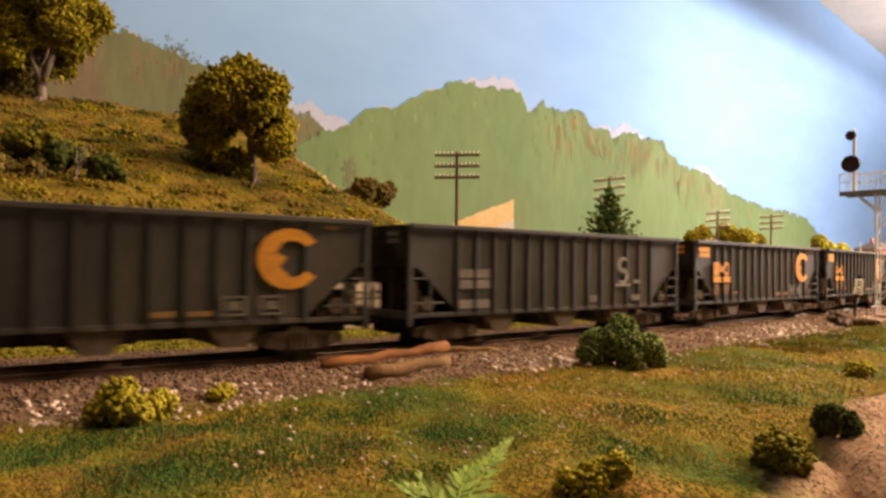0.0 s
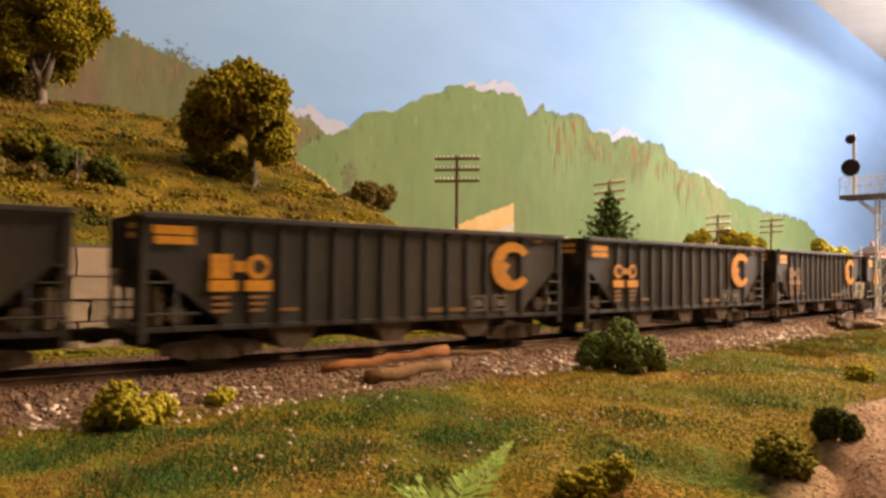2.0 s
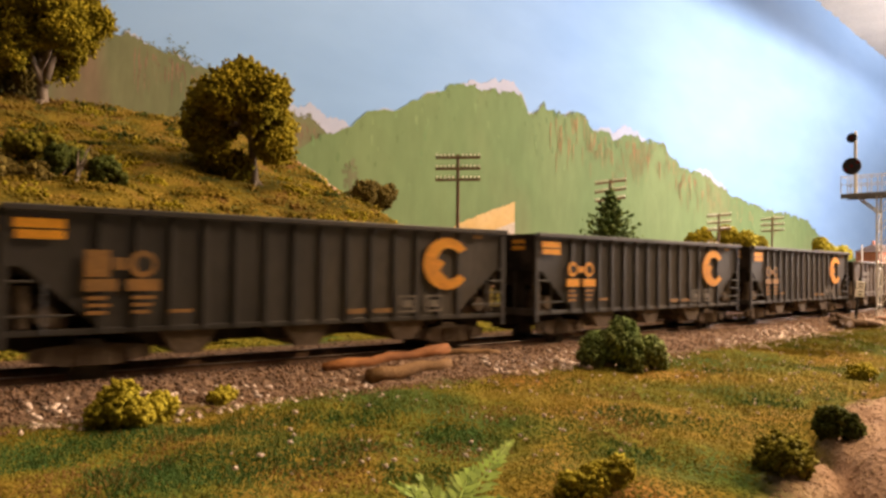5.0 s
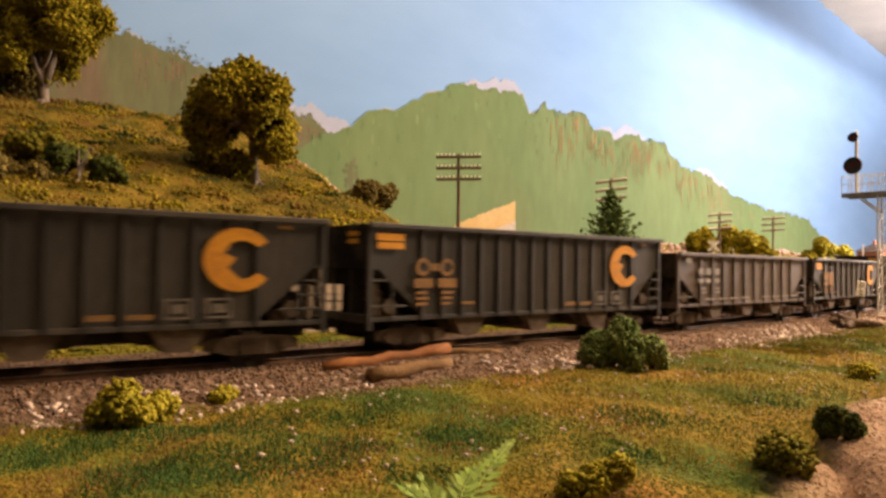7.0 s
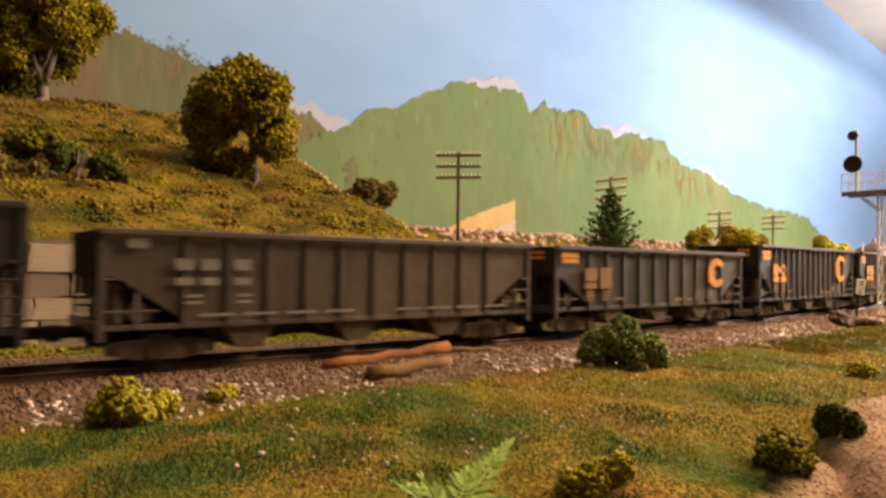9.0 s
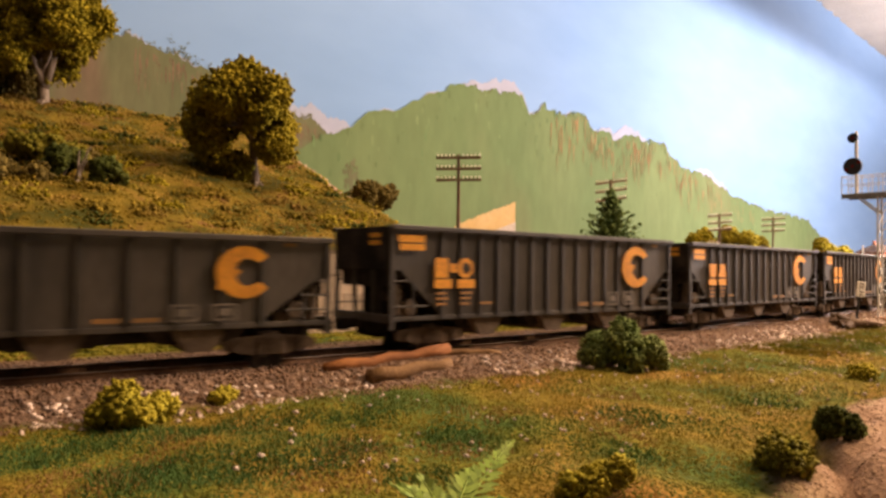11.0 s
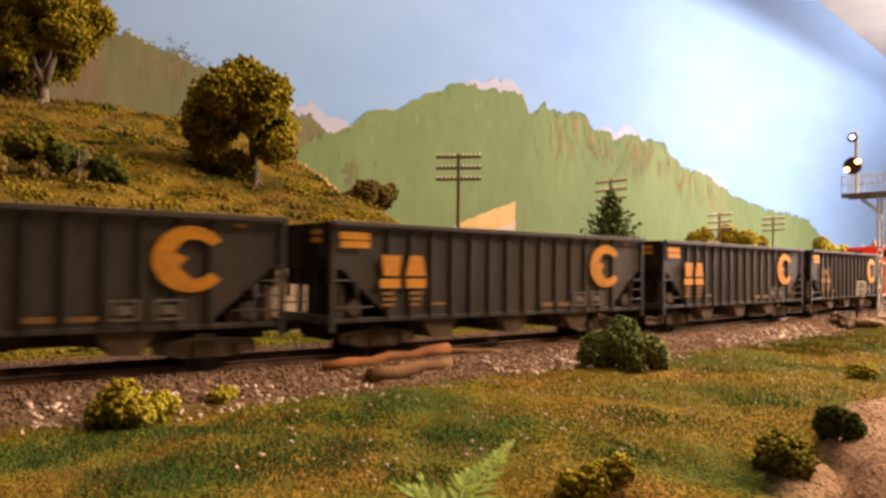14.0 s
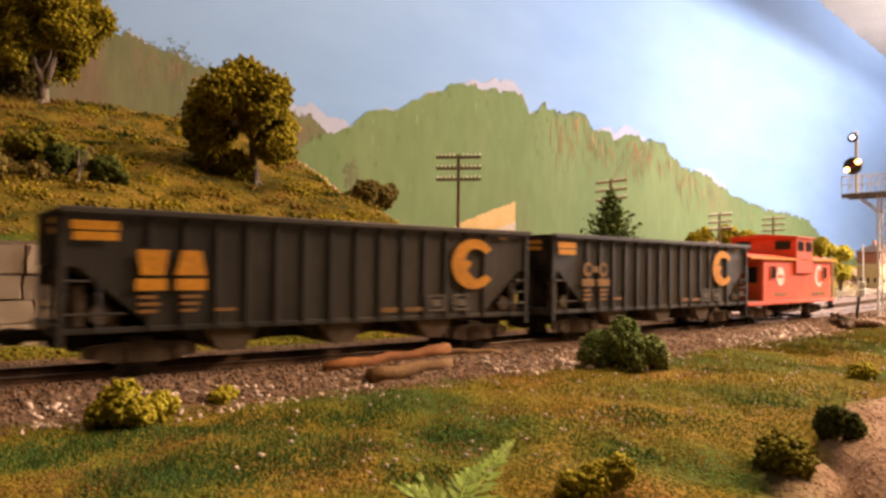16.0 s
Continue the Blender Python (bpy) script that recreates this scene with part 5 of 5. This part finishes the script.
part("trunk", rod(B(), (0, 0, -0.003), (0, 0, 0.092), 0.0016, 0.0003, 7), BARK, fir)
rg = np.random.default_rng(81)
cs, ss = [], []
for i in range(150):
    f = i / 150
    z = 0.010 + 0.081 * f
    a = i * 2.39996
    ln = (min(0.023, 0.040 * (1 - f)) + 0.0010) * rg.uniform(0.55, 1.25)
    for k in range(15):
        u = rg.random() ** 0.7
        p = (math.cos(a) * ln * u + rg.normal(0, 0.0006), math.sin(a) * ln * u + rg.normal(0, 0.0006), z + ln * u * 0.55 + rg.normal(0, 0.0004))
        cs.append(p), ss.append(rg.uniform(0.0006, 0.0015))
bm = B()
for i in range(230):
    f = (i / 230) ** 1.15
    a, ln = i * 2.39996, (min(0.021, 0.043 * (1 - f)) + 0.0015) * rg.uniform(0.65, 1.2)
    z = 0.008 + 0.080 * f
    rod(bm, (0, 0, z), (math.cos(a) * ln, math.sin(a) * ln, z + ln * rg.uniform(0.25, 0.6)), 0.0010, 0.0001, 5)
tagged(part("branch_whorl", bm, NEEDLE, fir), kind="stuff")
tagged(crumbs("needles", np.array(cs), np.array(ss), NEEDLE, fir, rg, "tet"), "dark green needle tufts")


# ---- poles ----
def pole(at, turn, height, lean, droop=0.0):
    p = thing("telegraph_pole", "brown wooden telegraph pole with three crossarms and pale insulators", "telegraph pole", "pole line", at=at, rz=turn)
    part("post", rod(B(), (0, 0, -0.006), (lean, 0, height), 0.00135, 0.0010, 8), POLEMAT, p)
    for k in range(3):
        z = height - 0.0022 - 0.0072 * k
        x = lean * z / height
        arm = part("crossarm", box(B(), x - 0.0145, x + 0.0145, -0.0017, -0.0004, z - 0.0008, z + 0.0008, 0.0001), POLEMAT, p)
        arm.matrix_local = Matrix.Translation((x, 0, z)) @ pose(0, 0, 0, 0, droop, 0) @ Matrix.Translation((-x, 0, -z))
        for j in range(10):
            xx = x + (-0.0135 + 0.0026 * j if j < 5 else 0.0031 + 0.0026 * (j - 5))
            bm = B()
            rod(bm, (xx, -0.00105, z + 0.0008), (xx, -0.00105, z + 0.0013), 0.0003, seg=5)
            rod(bm, (xx, -0.00105, z + 0.0013), (xx, -0.00105, z + 0.0024), 0.0008, 0.0005, seg=7)
            part("insulator", bm, INSUL, arm, "milky glass insulator")
    return p


# ---- left stone wall ----
wall = thing("stone_wall", "buff cut-stone retaining wall behind the tracks", "retaining wall")
part("backing", box(B(), -0.20, 0.20, 0.2795, 0.2835, -0.006, 0.0345), MORTAR, wall)
rg = np.random.default_rng(91)
stone_meshes = []
for k in range(6):
    bm = box(B(), -0.5, 0.5, -0.5, 0.5, -0.5, 0.5)
    bmesh.ops.subdivide_edges(bm, edges=bm.edges, cuts=1)
    for v in bm.verts:
        v.co += Vector(rg.normal(0, 0.03, 3))
    me = bpy.data.meshes.new("stone")
    bm.to_mesh(me), bm.free()
    me.materials.append(STONE)
    stone_meshes.append(me)
z = -0.005
while z < 0.031:
    hh = rg.uniform(0.0075, 0.0115)
    x = -0.20 + rg.uniform(-0.004, 0)
    while x < 0.20:
        ww = rg.uniform(0.011, 0.021)
        st = new("stone", stone_meshes[int(rg.integers(6))])
        st.parent = wall
        st.matrix_local = Matrix.Translation((x + ww / 2, 0.2785 + rg.normal(0, 0.0004), z + hh / 2)) @ Matrix.Diagonal((ww * 0.95, 0.0036, hh * 0.92, 1))
        x += ww
    z += hh

# ---- rocks along the backdrop ----
x = rng.uniform(0.33, 1.5, 2600)
y = 0.50 + rng.uniform(-0.03, 0.12, 2600)
tagged(crumbs("talus_rocks", on_ground(x, y, 0.001), rng.uniform(0.0015, 0.0062, 2600), ROCK, None, rng, "oct", 0.75), "pink-brown broken talus rocks at the foot of the backdrop", "rocks", kind="stuff")
x = rng.uniform(0.24, 0.37, 500)
y = 0.40 + rng.uniform(-0.05, 0.06, 500)
tagged(crumbs("talus_rocks", on_ground(x, y, 0.0005), rng.uniform(0.001, 0.0035, 500), ROCK, None, rng, "oct", 0.75), "pink-brown rocks on the hill's bare shoulder", "rocks", kind="stuff")

pole(seat(0.300, 0.335, 0), -39, 0.0825, -0.0006, -1.5)
pole(seat(0.474, 0.344, 0), -22, 0.1035, 0.0005, -9)
pole(seat(0.685, 0.361, 0), -24, 0.090, 0, -6)
pole(seat(0.868, 0.388, 0), -38, 0.096, 0, -5)
for i, (x, y, w, h, lf) in enumerate(((0.772, 0.420, 0.052, 0.099, LEAF), (0.812, 0.410, 0.056, 0.103, LEAFLIME), (0.858, 0.405, 0.050, 0.088, LEAF), (1.105, 0.425, 0.050, 0.100, LEAF), (1.150, 0.412, 0.050, 0.094, LEAFLIME))):
    bush(seat(x, y), w, h, 100 + i, lf, "tall yellow-olive foam shrub behind the tracks", 3500, (0.0012, 0.0026))


# ---- signal bridge with target heads ----
def truss_column(x, y, z0, z1, parent, w=0.0045):
    for dx in (-w, w):
        for dy in (-w, w):
            part("column_leg", rod(B(), (x + dx, y + dy, z0), (x + dx, y + dy, z1), 0.0006, seg=6), SILVER, parent)
    n = 7
    for k in range(n):
        a, b = z0 + (z1 - z0) * k / n, z0 + (z1 - z0) * (k + 1) / n
        for dy in (-w, w):
            part("lacing", rod(B(), (x - w, y + dy, a), (x + w, y + dy, b), 0.0003, seg=4), SILVER, parent)
            part("lacing", rod(B(), (x - w, y + dy, b), (x + w, y + dy, b), 0.0004, seg=4), SILVER, parent)
        for dx in (-w, w):
            part("lacing", rod(B(), (x + dx, y - w, b), (x + dx, y + w, a), 0.0003, seg=4), SILVER, parent)


SX, SY = 0.553, 0.168
sig = thing("signal_bridge", "silver lattice cantilever signal with two black target heads", "railway signal", at=(SX, SY, 0.005), rz=0)
sg = gz(SX, SY) - 0.005
truss_column(0.0, 0.0, sg - 0.002, 0.077, sig)
part("foundation", box(B(), -0.007, 0.007, -0.007, 0.007, sg - 0.004, sg + 0.003, 0.0006), STONE, sig, "pale concrete foundation")
# deck reaches back over the tracks
part("deck", box(B(), -0.007, 0.007, -0.006, 0.027, 0.0778, 0.0790, 0.0002), DECKGREY, sig, "weathered grey walkway deck")
for dx in (-0.0065, 0.0065):
    part("deck_beam", box(B(), dx - 0.0005, dx + 0.0005, -0.006, 0.027, 0.0756, 0.0778), DECKGREY, sig)
    part("railing", rod(B(), (dx, -0.006, 0.0915), (dx, 0.027, 0.0915), 0.0003, seg=5), SILVER, sig)
    part("railing", rod(B(), (dx, -0.006, 0.0855), (dx, 0.027, 0.0855), 0.00025, seg=5), SILVER, sig)
    for k in range(6):
        y = -0.006 + k * 0.0066
        part("railing_post", rod(B(), (dx, y, 0.079), (dx, y, 0.0918), 0.0003, seg=5), SILVER, sig)
for y in (-0.006, 0.027):
    part("railing", rod(B(), (-0.0065, y, 0.0915), (0.0065, y, 0.0915), 0.0003, seg=5), SILVER, sig)
for dx in (-0.0045, 0.0045):
    part("brace", rod(B(), (dx, 0.004, 0.064), (dx, 0.016, 0.0750), 0.0006, seg=5), SILVER, sig)
MX, MY = 0.0, 0.0195
part("mast", rod(B(), (MX, MY, 0.079), (MX, MY, 0.1235), 0.0012, seg=8), SILVER, sig)
part("mast_cap", rod(B(), (MX, MY, 0.1235), (MX, MY, 0.1250), 0.0012, 0.0004, seg=8), SILVER, sig)
part("head_bracket", box(B(), MX - 0.004, MX, MY - 0.001, MY + 0.001, 0.0975, 0.1005), SILVER, sig)
SIGNAL_LAMPS = []
for z, r, lamps in ((0.0990, 0.0062, ((-0.0040, 0.0025), (0.0, 0.0), (0.0040, -0.0025))), (0.1195, 0.0034, ((0, 0),))):
    bm = B()
    rod(bm, (MX - 0.0042, MY + 0.0012, z), (MX - 0.0030, MY + 0.0012, z), r, seg=28)
    rod(bm, (MX - 0.0030, MY + 0.0012, z), (MX - 0.0008, MY + 0.0012, z), r * 0.75, r * 0.5, seg=20)
    head = part("target_head", bm, SIGBLACK, sig, "round black signal target")
    for dy, dz in lamps:
        c = (MX - 0.0042, MY + 0.0012 + dy, z + dz)
        part("lens", rod(B(), (c[0] - 0.0002, c[1], c[2]), (c[0] + 0.0004, c[1], c[2]), 0.0013, seg=12), REDLENS, head, "dark red unlit lens")
    lit = ((0.0036, -0.0026), (-0.0036, 0.0026)) if r > 0.005 else ((0, 0),)
    for dy, dz in lit:
        bm = B()
        bmesh.ops.create_uvsphere(bm, u_segments=12, v_segments=8, radius=0.0019 if r > 0.005 else 0.0016)
        b_ob = part("lamp_bulb", bm, GLOWAMBER if r > 0.005 else GLOWWHITE, head, "lit signal lamp", True)
        SIGNAL_LAMPS.append((b_ob, pose(MX - 0.0018, MY + 0.0012 + dy * 0.35, z + dz * 0.35), pose(MX - 0.0046, MY + 0.0012 + dy, z + dz)))

# ---- lineside clutter ----
sign = thing("milepost_sign", "leaning dark post with two white sign boards beside the track", "track sign", at=seat(0.482, 0.164, 0))
sign.matrix_world = pose(*seat(0.482, 0.164, 0), 0, 8, -28)
part("post", box(B(), -0.0006, 0.0006, -0.0005, 0.0005, -0.003, 0.030), SIGBLACK, sign)
for z in (0.0205, 0.0255):
    b_ob = part("sign_board", box(B(), -0.0033, 0.0033, -0.0011, -0.0005, z - 0.0023, z + 0.0023, 0.0002), SIGNWHITE, sign)
    bm = B()
    for k in (-0.0010, 0.0008):
        box(bm, -0.0017, 0.0017, -0.0013, -0.0011, z + k - 0.0003, z + k + 0.0004)
    part("sign_text", bm, UNDER, b_ob, "small dark bars of writing")

stump = thing("uprooted_stump", "dark brown uprooted stump with snapped roots by the ballast", "stump", at=seat(0.462, 0.160, 0))
rg = np.random.default_rng(95)
for i in range(18):
    a = rg.uniform(0, 6.28)
    ln = rg.uniform(0.008, 0.019)
    part("root", rod(B(), (0, 0, 0.002), (math.cos(a) * ln, math.sin(a) * ln, rg.uniform(0, 0.0095)), 0.0044, 0.0010, 7), TIE, stump)
part("trunk", rod(B(), (-0.016, 0.0, 0.003), (0.008, 0.002, 0.003), 0.0013, 0.0022, 8), TIE, stump)


def log(a, b, r, material, label):
    t = thing("log", label, "log", "fallen logs", at=a)
    bm = B()
    d = Vector(b) - Vector(a)
    rg = np.random.default_rng(int(abs(a[0]) * 10000))
    n = 6
    pts = [d * (k / n) + Vector((0, rg.normal(0, r * 0.3), rg.normal(0, r * 0.15))) for k in range(n + 1)]
    rings = []
    q = d.to_track_quat("Z", "Y").to_matrix()
    for p in pts:
        rr = r * rg.uniform(0.85, 1.1)
        rings.append([bm.verts.new(p + q @ Vector((math.cos(a) * rr * rg.uniform(0.9, 1.1), math.sin(a) * rr * rg.uniform(0.9, 1.1), 0))) for a in np.linspace(0, 2 * math.pi, 9, endpoint=False)])
    for p, o in zip(rings, rings[1:]):
        for k in range(9):
            bm.faces.new((p[k], p[(k + 1) % 9], o[(k + 1) % 9], o[k]))
    bm.faces.new(rings[0]), bm.faces.new(rings[-1])
    part("trunk", bm, material, t, smooth=True)
    return t


log((0.104, 0.1720, -0.0016), (0.152, 0.1745, 0.0004), 0.0017, LOGMAT, "rust-orange fallen log lying at the ballast edge")
log((0.114, 0.1640, -0.0040), (0.148, 0.1685, -0.0034), 0.0021, LOGDARK, "thick brown fallen log lying in the ballast")
log((0.143, 0.1765, -0.0004), (0.172, 0.1700, -0.0018), 0.0012, LOGDARK, "thin brown fallen branch lying by the ballast")


# ---- far buildings ----
def building(at, rz, w, d, h, wall_mat, label, floors, roof_h=0.012, chimney=True):
    b = thing("depot_building", label, "building", "far buildings", at=at, rz=rz)
    for y0, y1, x0, x1 in ((-d, -d + 0.001, -w, w), (d - 0.001, d, -w, w), (-d + 0.001, d - 0.001, -w, -w + 0.001), (-d + 0.001, d - 0.001, w - 0.001, w)):
        part("wall", box(B(), x0, x1, y0, y1, -0.004, h), wall_mat, b)
    bm = B()
    e = 0.004
    v = [bm.verts.new(p) for p in ((-w - e, -d - e, h), (w + e, -d - e, h), (w + e, d + e, h), (-w - e, d + e, h), (-w * 0.45, 0, h + roof_h), (w * 0.45, 0, h + roof_h))]
    for f in ((0, 1, 5, 4), (1, 2, 5), (2, 3, 4, 5), (3, 0, 4), (3, 2, 1, 0)):
        bm.faces.new([v[i] for i in f])
    roof = part("roof", bm, ROOF, b)
    if chimney:
        part("chimney", box(B(), -w * 0.5, -w * 0.5 + 0.004, -0.002, 0.002, h + 0.002, h + roof_h + 0.006), BRICK, roof)
    for f in range(floors):
        z = h * (f + 0.35) / floors
        for k in (-0.6, 0.0, 0.6):
            win = part("window", box(B(), k * w - 0.0026, k * w + 0.0026, -d - 0.0004, -d + 0.0006, z, z + 0.0085), GLASS, b)
            part("window_frame", box(B(), k * w - 0.0032, k * w + 0.0032, -d - 0.0006, -d - 0.0001, z - 0.0008, z), SIGNWHITE, win)
            win = part("window", box(B(), -w - 0.0004, -w + 0.0006, k * d - 0.0026, k * d + 0.0026, z, z + 0.0085), GLASS, b)
            part("window_frame", box(B(), -w - 0.0006, -w - 0.0001, k * d - 0.0032, k * d + 0.0032, z - 0.0008, z), SIGNWHITE, win)
    return b


tower = building(seat(1.405, 0.440), -20, 0.027, 0.022, 0.066, CREAM, "cream railway tower with brown upper storey and dark hipped roof", 2, 0.015)
for y0, y1, x0, x1 in ((-0.0226, -0.0220, -0.0276, 0.0276), (-0.0220, 0.0220, -0.0276, -0.0270)):
    part("upper_cladding", box(B(), x0, x1, y0, y1, 0.046, 0.066), BRICK, tower, "red-brown upper storey cladding")
stuff("pale_gravel", 2200, 0.72, 1.5, 0.075, 0.17, 0.0008, 0.0022, PALE, "pale gravel of the crossing beyond the tracks", "gravel")
gate = thing("crossing_gate", "white crossing gate post standing before the tower", "crossing gate", at=seat(1.107, 0.367, 0))
part("post", rod(B(), (0, 0, -0.003), (0, 0, 0.070), 0.0012, 0.0009, 7), SIGNWHITE, gate)
part("base_box", box(B(), -0.003, 0.003, -0.003, 0.003, -0.003, 0.008, 0.0004), SIGNWHITE, gate)
# crossing sign behind the tracks
cb = thing("crossbuck_sign", "white crossbuck sign on a pale post behind the tracks", "road sign", at=seat(0.585, 0.314, 0), rz=-50)
part("post", rod(B(), (0, 0, -0.002), (0, 0, 0.0575), 0.0007, seg=6), SIGNWHITE, cb)
for a in (45, -45):
    part("blade", box(B(), -0.0062, 0.0062, -0.0012, -0.0006, -0.0011, 0.0011, m=pose(0, -0.0003 if a > 0 else 0.0002, 0.0520, 0, a, 0)), SIGNWHITE, cb)

motions()
